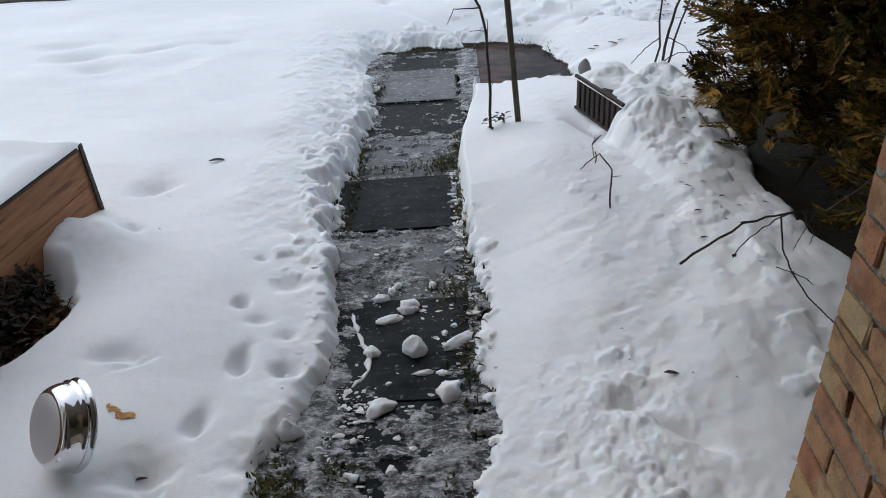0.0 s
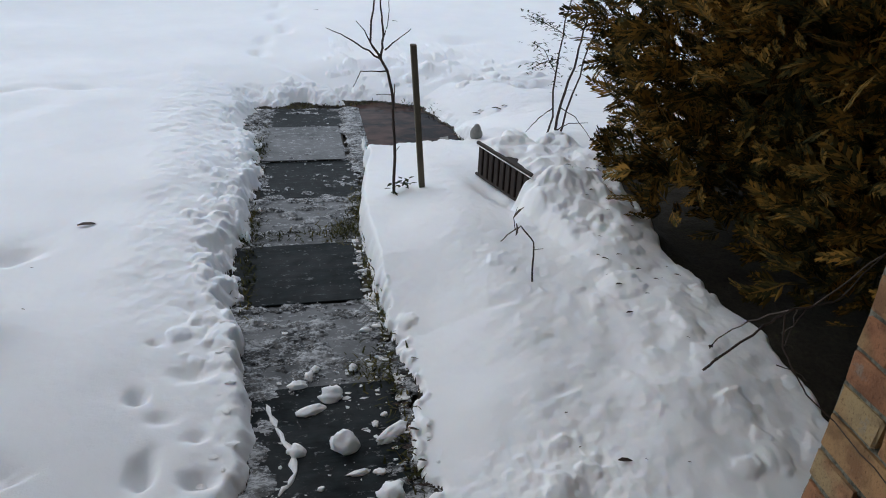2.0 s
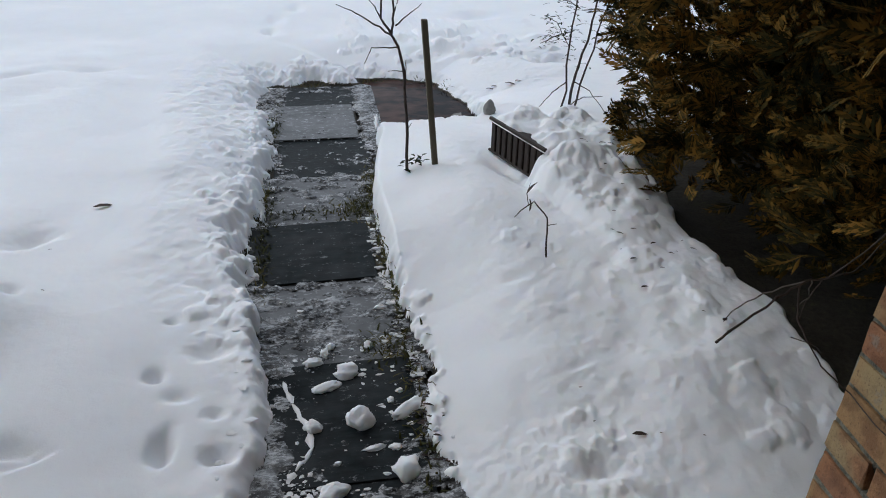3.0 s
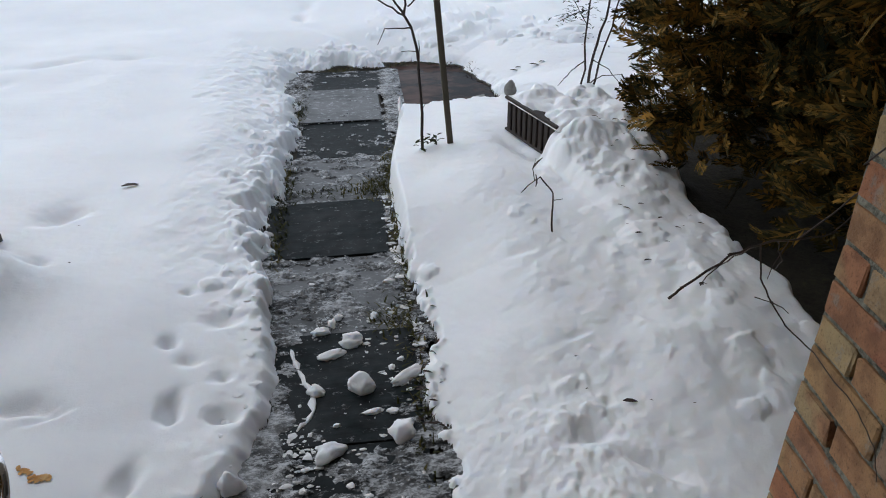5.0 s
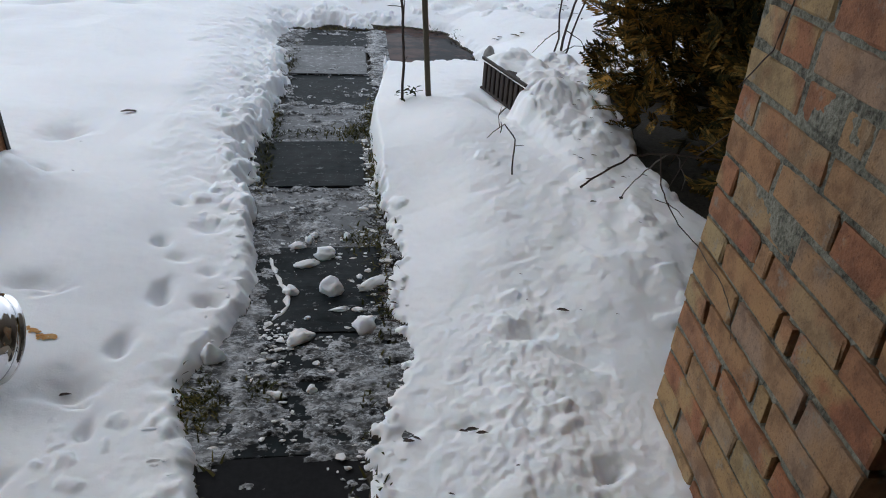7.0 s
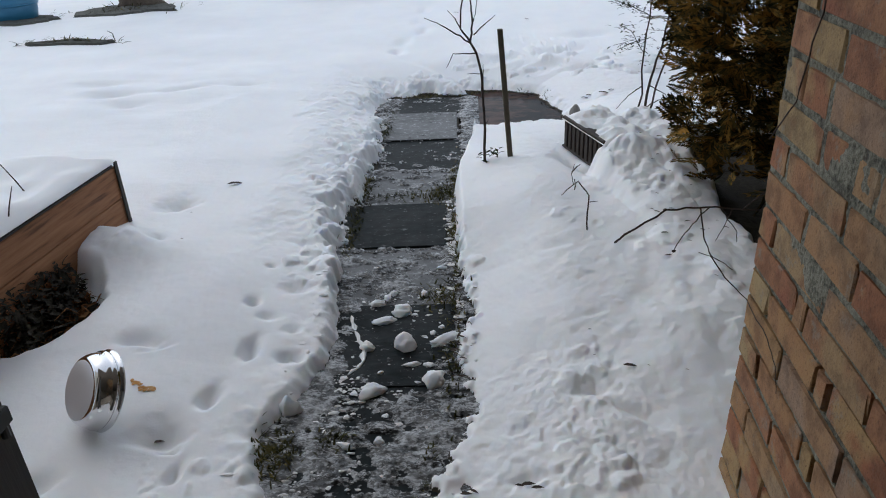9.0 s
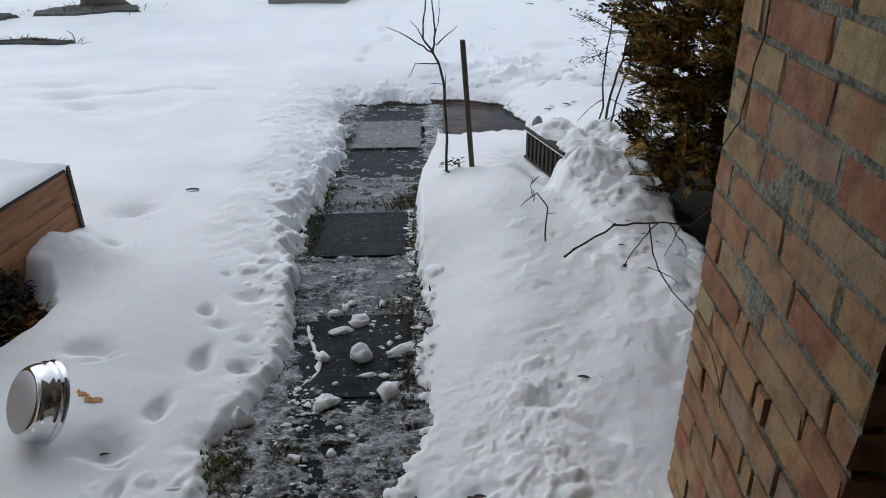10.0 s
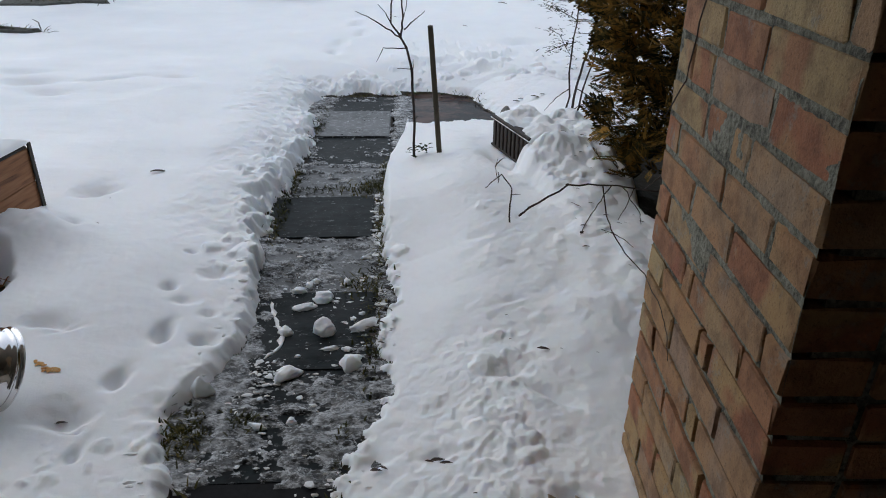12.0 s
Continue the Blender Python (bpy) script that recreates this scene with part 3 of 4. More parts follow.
# Walls added round the viewer to hold the pier's end in shade.
wall("wall_south", (-1.1, -1.2, -0.1), (1.9, -1.0, 2.096), "unseen boarded back wall, pale to bounce light on the pier's end")
wall("wall_east", (1.69, -1.0, -0.1), (1.85, 0.76, 2.096), "added boarded side wall that encloses and darkens the porch")
wall("wall_west", (-0.93, -1.0, -0.1), (-0.78, 0.98, 2.096), "added boarded side wall that encloses and darkens the porch")
# Unseen roof, its height and overhang set by the shade wanted below.
wall("ceiling", (-1.1, -1.2, 2.10), (1.9, 1.80, 2.20), "unseen boarded ceiling added to shade the porch and near snow", category="ceiling")
# Out of view; reaches out only to shade the pier and trodden snow.
wall("ceiling_shade", (0.15, 1.804, 2.10), (1.9, 2.75, 2.20), "unseen canopy added to shade the pier and near snow", category="ceiling")
# Unseen house front, added to cut the sky light on the near snow.
wall("wall_sky_block", (-6.0, 0.0, 2.204), (7.0, 0.84, 5.6), "unseen upper house wall added to block sky light", RENDER_COAT)
wall("wall_corner", (1.90, 0.0, -0.1), (7.0, 0.80, 2.20), "unseen rendered house wall added beside the pier", RENDER_COAT)
wall("wall_left", (-6.0, 0.0, -0.1), (-1.75, 0.80, 2.20), "unseen rendered house wall added to close the place", RENDER_COAT)
wall("floor", (-0.776, -0.998, -0.1), (1.688, 0.60, -0.012), "dark concrete porch floor", PAVING_WET, "floor")
wall("window_sill", (-0.774, 0.30, 0.418), (0.835, 0.62, 0.458), "dark wooden sill board across the opening", DARK_WOOD, "window sill")
wall("wall_sill", (-0.774, 0.48, -0.011), (0.832, 0.60, 0.415), "low boarded wall under the sill")


def build_post():
    post = thing("porch_post", (-0.587, 1.04, 0), "dark stained wooden porch post with an iron catch", "post")
    part("shaft", boxed((-0.06, -0.06, -0.06), (0.06, 0.06, 2.10), 0.006), DARK_WOOD, post)
    catch = part("catch", boxed((0.055, -0.01, 0.55), (0.085, 0.04, 0.585), 0.004), BLACK, post, "black iron catch")
    part("pin", lathe([(0, 0.53), (0.008, 0.53), (0.008, 0.60), (0, 0.60)], 10), BLACK, catch).matrix_basis = pose(0.075, 0.02, 0)


build_post()

# ---- paving ----


def build_paving():
    path = tagged(part("path", boxed((-0.235, 0.62, -0.10), (0.235, 5.16, -0.007)), SOIL), "wet dark concrete slab garden path cleared of snow", "garden path", kind="structure")
    cuts = [0.62, 0.92, 1.40, 1.86, 2.33, 2.80, 3.25, 3.75, 4.23, 4.79, 5.17]
    rng = random.Random(9)
    for i, (a, b) in enumerate(zip(cuts, cuts[1:])):
        bm = boxed((-0.25, a + 0.0004, -0.005), (0.25 if i < 3 else 0.212, b - 0.0004, 0.0), 0.001)
        for v in bm.verts:
            v.co.x += rng.uniform(-.004, .004)
        ob = part("slab", bm, RUBBER if i < 2 else PAVING_WET if i in (2, 3, 5, 7, 9) else PAVING_ICY, path)
        ob.location = (0.012 * (i > 2) - 0.02 * (i < 2) + (0.03 if i > 7 else 0), 0, rng.uniform(-.001, .001))
        ob.rotation_euler = (rng.uniform(-.002, .002), rng.uniform(-.003, .003), rng.uniform(-.012, .012))


build_paving()
tagged(part("wet_board", boxed((0.33, 4.00, -0.02), (0.92, 5.32, -0.004), 0.004), WET_BOARD), "smooth wet brown panel lying flat in a gap in the snow", "panel")

# ---- ice, slush and snow lumps on the path ----


def build_slush():
    xs, ys = np.arange(-0.33, 0.37, 0.0055), np.arange(0.93, 5.16, 0.0065)
    gx, gy = np.meshgrid(xs, ys)
    x, y = gx.ravel(), gy.ravel()
    edge = np.minimum(x - np.interp(y, PATH_Y, PATH_L), np.interp(y, PATH_Y, PATH_R) - x)
    cover = np.interp(y, [0.9, 1.36, 1.42, 1.80, 2.0, 2.30, 2.36, 2.78, 2.82, 3.22, 3.30, 3.72, 3.78, 4.2, 4.28, 4.75, 4.85, 5.0, 5.16],
                      [-1.3, -1.3, -.12, -.18, -.85, -.85, -.45, -.40, -.95, -.95, -.5, -.5, -1., -1., -.5, -.5, -.8, -.2, .3])
    cover = cover + 0.75 * smooth(0.085, 0.0, edge) * np.where(y > 1.36, 1, .6)
    cover = cover + 0.5 * smooth(0.0, -0.14, x) * smooth(2.2, 1.8, y) * smooth(1.38, 1.5, y)
    cover = cover + 0.5 * np.exp(-((x - 0.11) / 0.09) ** 4 - ((y - 1.60) / 0.16) ** 4)
    cover = cover + 0.6 * smooth(-0.09, -0.16, x) * smooth(1.7, 1.85, y) * smooth(2.4, 2.25, y)
    cover = cover + 1.1 * np.exp(-((x - 0.30) / 0.055) ** 4) * smooth(3.9, 4.3, y) + 0.35 * np.exp(-((x + 0.02) / 0.13) ** 4 - ((y - 2.55) / 0.12) ** 4)
    for joint in (2.33, 2.80, 3.25, 3.75, 4.23, 4.79):
        cover = cover + 0.42 * np.exp(-((y - joint + 0.02 * fractal(x, 0 * y + joint, 6, 2, 103)) / 0.035) ** 2)
    f = fractal(x + 0.3 * y, y * 1.7, 13, 6, 101, 0.72)
    z = 0.011 * (f * 0.75 + cover)
    z = np.where(z > 0.007, 0.007 + (z - 0.007) * 0.5, z) + 0.0014 * fractal(x, y, 70, 2, 111)
    nx, ny = len(xs), len(ys)
    a = (np.arange(ny - 1)[:, None] * nx + np.arange(nx - 1)[None, :]).ravel()
    faces = np.stack([a, a + 1, a + nx + 1, a + nx], 1)
    faces = faces[z[faces].max(1) > -0.001]
    used, back = np.unique(faces, return_inverse=True)
    verts = np.stack([x, y, np.maximum(z, -0.012)], 1)[used]
    me = raw_mesh("slush", verts, back.reshape(-1, 4), [SLUSH], True)
    tagged(new("slush", me), "grey scraped ice and slush frozen onto the path slabs", "slush", kind="stuff")


build_slush()


def lump(rng, size, rough=0.22):
    """A broken piece of crusted snow."""
    bm = bmesh.new()
    bmesh.ops.create_icosphere(bm, subdivisions=3, radius=1)
    o = Vector((rng.uniform(0, 50), rng.uniform(0, 50), rng.uniform(0, 50)))
    for v in bm.verts:
        n = v.co.normalized()
        r = 1 + rough * noise.noise(n * 1.6 + o) + 0.4 * rough * noise.noise(n * 4.2 + o)
        p = n * r
        v.co = Vector((p.x * size[0], p.y * size[1], max(p.z, -0.55) * size[2]))
    return bm


def broken(bm, rng, size, cuts=5):
    """Break flat faces off a lump."""
    for _ in range(cuts):
        n = Vector((rng.gauss(0, 1), rng.gauss(0, 1), rng.uniform(-.2, 1))).normalized()
        d = rng.uniform(.62, .85)
        for v in bm.verts:
            p = Vector((v.co.x / size[0], v.co.y / size[1], v.co.z / size[2]))
            over = p.dot(n) - d
            if over > 0:
                p -= n * over * 0.75
                v.co = Vector((p.x * size[0], p.y * size[1], p.z * size[2]))
    return bm


def build_chunks():
    rng = random.Random(3)
    spots = [(0.070, 2.065, .042, .040, .034, 10), (0.172, 1.878, .034, .036, .028, 40), (-0.050, 2.062, .026, .020, .018, 0), (-0.013, 2.220, .042, .021, .018, 15),
             (0.047, 2.270, .045, .026, .024, 20), (0.200, 2.095, .060, .020, .020, 38), (-0.012, 1.832, .044, .025, .022, 30), (-0.05, 2.335, .028, .02, .018, 0),
             (0.12, 2.40, .016, .014, .012, 0), (-0.015, 2.375, .016, .017, .014, 0), (0.005, 2.41, .017, .013, .012, 40), (-0.24, 1.742, .036, .024, .040, 8),
             (0.10, 1.965, .030, .010, .010, 5), (0.155, 1.96, .016, .012, .010, 0), (0.03, 1.615, .016, .014, .012, 20), (-0.06, 1.60, .028, .012, .010, -20), (0.19, 2.175, .012, .010, .010, 0),
             (0.005, 1.925, .009, .009, .008, 0), (0.16, 2.14, .013, .010, .009, 60)]
    for x, y, a, b, c, turn in spots:
        ob = part("snow_chunk", broken(lump(rng, (a, b, c), 0.6), rng, (a, b, c)), SNOW, smooth=True)
        ob.matrix_basis = pose(x, y, 0.45 * c, 0, 0, turn)
        tagged(ob, "broken lump of white snow lying on the wet slabs" if c > 0.021 else "small thin piece of white snow on the wet slabs", "snow lump", "snow lumps on the path")
    strip = bmesh.new()
    pts = [(-0.137, 2.27), (-0.131, 2.245), (-0.122, 2.215), (-0.113, 2.19), (-0.106, 2.165), (-0.094, 2.14), (-0.087, 2.11), (-0.072, 2.085), (-0.060, 2.05), (-0.062, 2.02), (-0.057, 1.99), (-0.068, 1.965), (-0.073, 1.95), (-0.088, 1.94), (-0.098, 1.92)]
    tube(strip, [(x, y, 0.003) for x, y in pts], [.002, .009, .006, .010, .005, .009, .006, .010, .007, .012, .005, .009, .004, .008, .002], 8)
    for v in strip.verts:
        v.co = Vector((v.co.x + rng.uniform(-.003, .003), v.co.y + rng.uniform(-.003, .003), v.co.z * .7 + rng.uniform(-.0015, .0015)))
    tagged(part("snow_strip", strip, SNOW, smooth=True), "thin ragged strip of snow lying on the wet slab", "snow lump", "snow lumps on the path")


build_chunks()


def build_crumbs():
    """Crumbs of snow strewn over the slabs and along the banks."""
    rng = random.Random(17)
    bm = bmesh.new()
    me_v, me_f = [], []
    bmesh.ops.create_icosphere(bm, subdivisions=1, radius=1)
    unit = [v.co.copy() for v in bm.verts]
    tris = [[v.index for v in f.verts] for f in bm.faces]
    bm.free()

    def put(x, y, z, r):
        o = len(me_v)
        k = rng.random() * 40
        s = [r * rng.uniform(.45, 1.5) for _ in range(3)]
        for u in unit:
            q = 1 + 0.8 * noise.noise(u * 2 + Vector((k, k, k)))
            me_v.append((x + u.x * s[0] * q * 1.25, y + u.y * s[1] * q * .8, z * .4 + u.z * s[2] * 0.45 * q))
        me_f.extend([[i + o for i in t] for t in tris])

    for _ in range(300):
        y = rng.choice((rng.uniform(1.4, 2.45), rng.uniform(1.35, 5.1)))
        l, r = np.interp(y, PATH_Y, PATH_L), np.interp(y, PATH_Y, PATH_R)
        e = rng.random() ** 2.2 * 0.5
        x = l + (r - l) * (e if rng.random() < .5 else 1 - e)
        put(x, y, 0.004, rng.choice((.002, .003, .004, .005, .008)))
    for _ in range(90):
        put(rng.uniform(0.05, 0.24), rng.uniform(1.85, 2.45), 0.004, rng.choice((.003, .004, .006, .009)))
    for _ in range(150):
        put(rng.gauss(-0.10, 0.035), rng.gauss(1.86, 0.06), 0.004, rng.choice((.002, .003, .003, .004, .006, .009)))
    for _ in range(90):
        put(rng.uniform(-0.2, 0.16), rng.uniform(1.42, 1.84), 0.006, rng.choice((.002, .003, .004, .007)))
    for _ in range(110):
        y = rng.uniform(2.2, 3.3)
        put(float(np.interp(y, PATH_Y, PATH_R)) - abs(rng.gauss(0, .03)), y, 0.006, rng.choice((.004, .006, .009, .014)))
    for _ in range(60):
        x, y = rng.uniform(0.1, 0.26), rng.uniform(0.98, 1.42)
        put(x, y, 0.005, rng.choice((.004, .006, .010)))
    for _ in range(130):
        y = rng.uniform(1.0, 5.1)
        if rng.random() < .8:
            x = np.interp(y, PATH_Y, PATH_L) - rng.uniform(-0.02, 0.13)
        else:
            y = rng.uniform(1.0, 2.2)
            x = np.interp(y, PATH_Y, PATH_R) + rng.uniform(0.0, 0.10)
        put(x, y, gz(x, y) * 2.5 + 0.002, rng.choice((.004, .006, .009, .013)))
    tagged(new("snow_crumbs", raw_mesh("snow_crumbs", me_v, me_f, [SNOW])), "crumbs of snow strewn on the path and along its banks", "snow crumbs", kind="stuff")


build_crumbs()


def build_moss():
    """Moss and flattened grass at the slab edges."""
    rng = random.Random(23)
    v, f = [], []

    def blade(x, y, z, h, lean, w):
        a = rng.uniform(0, 6.28)
        dx, dy = math.cos(a), math.sin(a)
        px, py = -dy * w, dx * w
        o = len(v)
        v.extend([(x - px, y - py, z), (x + px, y + py, z), (x + dx * lean * .5 + px * .7, y + dy * lean * .5 + py * .7, z + h * .7),
                  (x + dx * lean * .5 - px * .7, y + dy * lean * .5 - py * .7, z + h * .7), (x + dx * lean, y + dy * lean, z + h)])
        f.extend([(o, o + 1, o + 2, o + 3), (o + 3, o + 2, o + 4)])

    patches = [(-0.232, 3.42, .02, .16, 220), (-0.222, 2.95, .018, .14, 150), (0.25, 3.5, .025, .16, 520), (0.16, 3.36, .05, .06, 320), (-0.225, 4.45, .02, .16, 220), (-0.245, 1.57, .028, .045, 420), (0.23, 1.9, .015, .16, 50), (0.235, 2.95, .015, .2, 200),
               (-0.10, 1.62, .03, .03, 50), (0.235, 2.62, .015, .25, 120), (0.19, 2.38, .04, .06, 120), (0.22, 2.1, .03, .14, 50), (-0.06, 3.33, .12, .03, 90), (0.19, 1.14, .02, .1, 70),
               (-0.19, 1.05, .02, .12, 90), (0.03, 5.2, .1, .03, 60), (0.42, 5.25, .05, .03, 70), (0.62, 5.22, .09, .015, 30), (0.83, 5.02, .03, .06, 30), (0.17, 1.5, .01, .06, 20)]
    for px, py, sx, sy, n in patches:
        for _ in range(n):
            x, y = rng.gauss(px, sx), rng.gauss(py, sy)
            if gz(x, y) > 0.045:
                continue
            blade(x, y, min(max(gz(x, y), 0.004), .035), rng.uniform(.004, .02), rng.uniform(.006, .034), rng.uniform(.0018, .004))
    tagged(new("moss", raw_mesh("moss", v, f, [MOSS])), "yellow-green moss and flattened grass along the slab edges", "moss", kind="stuff")


build_moss()


def small_leaf(bm, at, direction, length, width, curl=0.25):
    d = Vector(direction).normalized()
    s = d.cross(Vector((0, 0, 1)))
    s = s.normalized() if s.length > 1e-3 else Vector((1, 0, 0))
    up = s.cross(d)
    at = Vector(at)
    rows = []
    for t, w in ((0, .12), (.3, .9), (.65, .8), (1, .05)):
        c = at + d * length * t - up * curl * length * t * t
        rows.append((bm.verts.new(c - s * width * w / 2 + up * width * .12), bm.verts.new(c), bm.verts.new(c + s * width * w / 2 + up * width * .12)))
    for a, b in zip(rows, rows[1:]):
        bm.faces.new((a[0], a[1], b[1], b[0]))
        bm.faces.new((a[1], a[2], b[2], b[1]))


def build_litter():
    """Specks, bits of bark and dead leaves on the snow."""
    rng = random.Random(29)
    bm = bmesh.new()
    spots = [(-0.792, 3.198, .075), (0.662, 2.017, .012), (0.66, 1.90, .010), (0.75, 1.83, .04), (0.80, 1.82, .008), (0.90, 1.79, .009), (0.07, 1.24, .028), (0.42, 1.40, .035), (0.44, 1.38, .03), (0.40, 1.41, .022),
             (0.27, 1.40, .03), (0.29, 1.41, .022), (0.72, 1.24, .055), (-0.57, 1.60, .03), (-0.18, 1.36, .02), (0.50, 1.26, .012), (0.35, 1.23, .014), (-0.84, 2.62, .012), (-0.9, 2.9, .01)]
    spots += [(rng.uniform(.95, 1.25), rng.uniform(2.2, 3.3), rng.uniform(.008, .03)) for _ in range(26)]
    spots += [(rng.gauss(.245, .016), rng.uniform(1.88, 2.55), rng.uniform(.010, .028)) for _ in range(46)]
    spots += [(1.07, 4.77, .06), (1.10, 4.78, .05), (1.19, 4.75, .07), (1.24, 4.75, .05), (0.2, 8.0, .05), (0.9, 7.4, .05), (1.5, 9.3, .12), (2.2, 9.0, .10), (2.5, 9.3, .16), (2.3, 9.5, .14), (1.9, 9.6, .12)]
    for x, y, s in spots:
        a = rng.uniform(-.5, .5)
        small_leaf(bm, (x - s / 2, y, max(gz(x, y), 0.0) + .006), (math.cos(a), math.sin(a), .15), s, s * .4, 0.3)
    tagged(part("leaf_litter", bm, BARK), "dark specks of bark and dead leaf lying on the snow", "leaf litter", kind="stuff")
    st = bmesh.new()
    for _ in range(46):
        t = rng.random()
        x, y = -0.705 + .075 * t + rng.gauss(0, .004), 1.785 - .03 * t + .006 * math.sin(9 * t) + rng.gauss(0, .004)
        r = rng.uniform(.003, .007)
        o = st.verts.new((x, y, gz(x, y) + .0030))
        ring = [st.verts.new((x + r * math.cos(k) * rng.uniform(.7, 1.3), y + r * math.sin(k), gz(x, y) + .002)) for k in np.linspace(0, 5.5, 7)]
        for p, q in zip(ring, ring[1:] + ring[:1]):
            st.faces.new((o, p, q))
    tagged(part("food_stain", st, STAIN), "rusty yellow smear on the snow beside the bowl", "stain", kind="stuff")


build_litter()

# ---- raised bed, bowl ----


def build_planter():
    bed = thing("raised_bed", (-1.13, 2.80, 0), "raised garden bed of brown boards topped with deep snow", "raised bed", turn=(0, 0, -5.5))
    for z0, z1, n in ((-0.02, 0.1295, 0), (0.1305, 0.2695, 1), (0.2705, 0.405, 2)):
        part("side_board", boxed((-0.028 + .002 * n, -1.9, z0), (0.002 * n, 0, z1), .004), PLANK, bed)
    part("end_board", boxed((-1.0, -0.030, -0.02), (-0.032, -0.004, 0.40), .004), PLANK, bed)
    part("end_board", boxed((-1.0, -1.9, -0.02), (-0.032, -1.874, 0.40), .004), PLANK, bed)
    part("side_board", boxed((-1.03, -1.9, -0.02), (-1.003, 0, 0.40), .004), PLANK, bed)
    part("corner_strip", boxed((0.006, -0.014, -0.02), (0.013, 0.008, 0.425), .002), DARK_WOOD, bed, "dark corner strip")
    part("top_rail", boxed((-0.036, -1.9, 0.406), (0.007, -0.016, 0.415), .002), DARK_WOOD, bed, "dark top rail")
    xs, ys = np.linspace(-1.02, 0.012, 70), np.linspace(-1.9, 0.012, 120)
    gx, gy = np.meshgrid(xs, ys)
    x, y = gx.ravel(), gy.ravel()
    e = np.minimum(np.minimum(0.014 - x, x + 1.02), np.minimum(0.014 - y, y + 1.9))
    z = 0.415 + 0.042 * np.clip(e / 0.07, 0, 1) ** 0.5 + 0.018 * fractal(x, y, 3.5, 3, 131) * smooth(0, .1, e)
    nx = len(xs)
    a = (np.arange(len(ys) - 1)[:, None] * nx + np.arange(nx - 1)[None, :]).ravel()
    me = raw_mesh("bed_snow", np.stack([x, y, z], 1), np.stack([a, a + 1, a + nx + 1, a + nx], 1), [SNOW], True)
    ob = new("bed_snow", me)
    ob.matrix_basis = pose(-1.13, 2.80, 0, 0, 0, -5.5)
    tagged(ob, "deep white snow lying on the raised bed", "snow cover")
    rng = random.Random(2)
    stalks = bmesh.new()
    for x, y, h, lx, ly in ((-1.27, 2.45, .16, -.10, .02), (-1.22, 2.2, .14, .03, .05)):
        tube(stalks, [(x, y, .40), (x + lx * .5, y + ly * .5, .40 + h * .55), (x + lx, y + ly, .40 + h)], [.003, .0025, .0015], 5)
    tagged(part("dry_stalks", stalks, BARK), "thin dry stalks sticking out of the bed's snow", "dry stalks", kind="stuff")
    hang = bmesh.new()
    for _ in range(46):
        x, y = rng.uniform(-1.22, -1.07), rng.uniform(2.0, 2.32)
        z = max(gz(x, y), -.09)
        a = rng.uniform(0, 6.28)
        l = rng.uniform(.06, .16)
        tube(hang, [(x, y, z - .01), (x + math.cos(a) * l * .5, y + math.sin(a) * l * .5, z + l * rng.uniform(.3, .6)), (x + math.cos(a) * l, y + math.sin(a) * l, z + l * rng.uniform(.1, .6))], [.0025, .002, .001], 4)
    for _ in range(60):
        x, y = rng.uniform(-1.2, -1.07), rng.uniform(2.0, 2.32)
        small_leaf(hang, (x, y, max(gz(x, y), -.1) + .02), (rng.uniform(-1, 1), rng.uniform(-1, 1), rng.uniform(-.2, .6)), rng.uniform(.03, .07), .02)
    dark = bmesh.new()
    for _ in range(1100):
        y = rng.uniform(1.97, 2.36)
        x = -1.175 + .09 * (y - 2.5) + abs(rng.gauss(0, .05))
        small_leaf(dark, (x, y, rng.uniform(.0, .24) * max(0, 1 - (x + 1.19) / .22)), (rng.uniform(-.3, 1), rng.uniform(-1, 1), rng.uniform(-.6, .5)), rng.uniform(.018, .05), .016)
    tagged(part("rotting_leaves", dark, SOIL), "black rotting leaves heaped against the bed's boards", "rotting leaves", kind="stuff")
    tagged(part("dead_plants", hang, LEAVES), "brown dead stems and leaves in the hollow beside the bed", "dead plants", kind="stuff")


build_planter()


def build_bowl():
    bowl = thing("steel_bowl", (-0.722, 1.624, 0.192), "polished stainless steel pet bowl tipped on its side in the snow", "pet bowl")
    axis = Vector((-0.59, -0.62, 0.52)).normalized()
    bowl.matrix_basis = Matrix.Translation((-0.722, 1.624, 0.192)) @ axis.to_track_quat("Z", "Y").to_matrix().to_4x4() @ Matrix.Diagonal((0.92, 0.92, 0.68, 1))
    outer = [(0.118, -0.052), (0.1185, -0.045), (0.1125, -0.041), (0.112, -0.030), (0.1155, -0.026), (0.1155, -0.021), (0.1115, -0.017), (0.110, -0.004), (0.107, 0.012), (0.102, 0.027), (0.095, 0.040), (0.086, 0.049)]
    inner = [(r - 0.0018, z - 0.0015) for r, z in outer[::-1]]
    part("body", lathe(outer + inner[:1] + inner[1:] + [outer[0]], 72), STEEL, bowl, smooth=True)
    part("base", lathe([(0.0865, 0.0485), (0.080, 0.0515), (0.04, 0.0500), (0, 0.0497), (0, 0.0460), (0.080, 0.0475), (0.0865, 0.0485)], 72), BRUSHED, bowl, "matt brushed round base", smooth=True)
    part("rim", lathe([(0.116, -0.054), (0.1195, -0.0525), (0.1205, -0.0495), (0.1190, -0.0465), (0.116, -0.0475), (0.116, -0.054)], 72), STEEL, bowl, smooth=True)


build_bowl()

# ---- the bed between path and hedge: stake, sapling, trough, sprig ----


def build_stake():
    bm = bmesh.new()
    r = bmesh.ops.create_cube(bm, size=1)
    lo, hi = Vector((0.507, 3.402, 0.02)), Vector((0.454, 3.457, 0.762))
    for v in r["verts"]:
        c = lo.lerp(hi, v.co.z + .5)
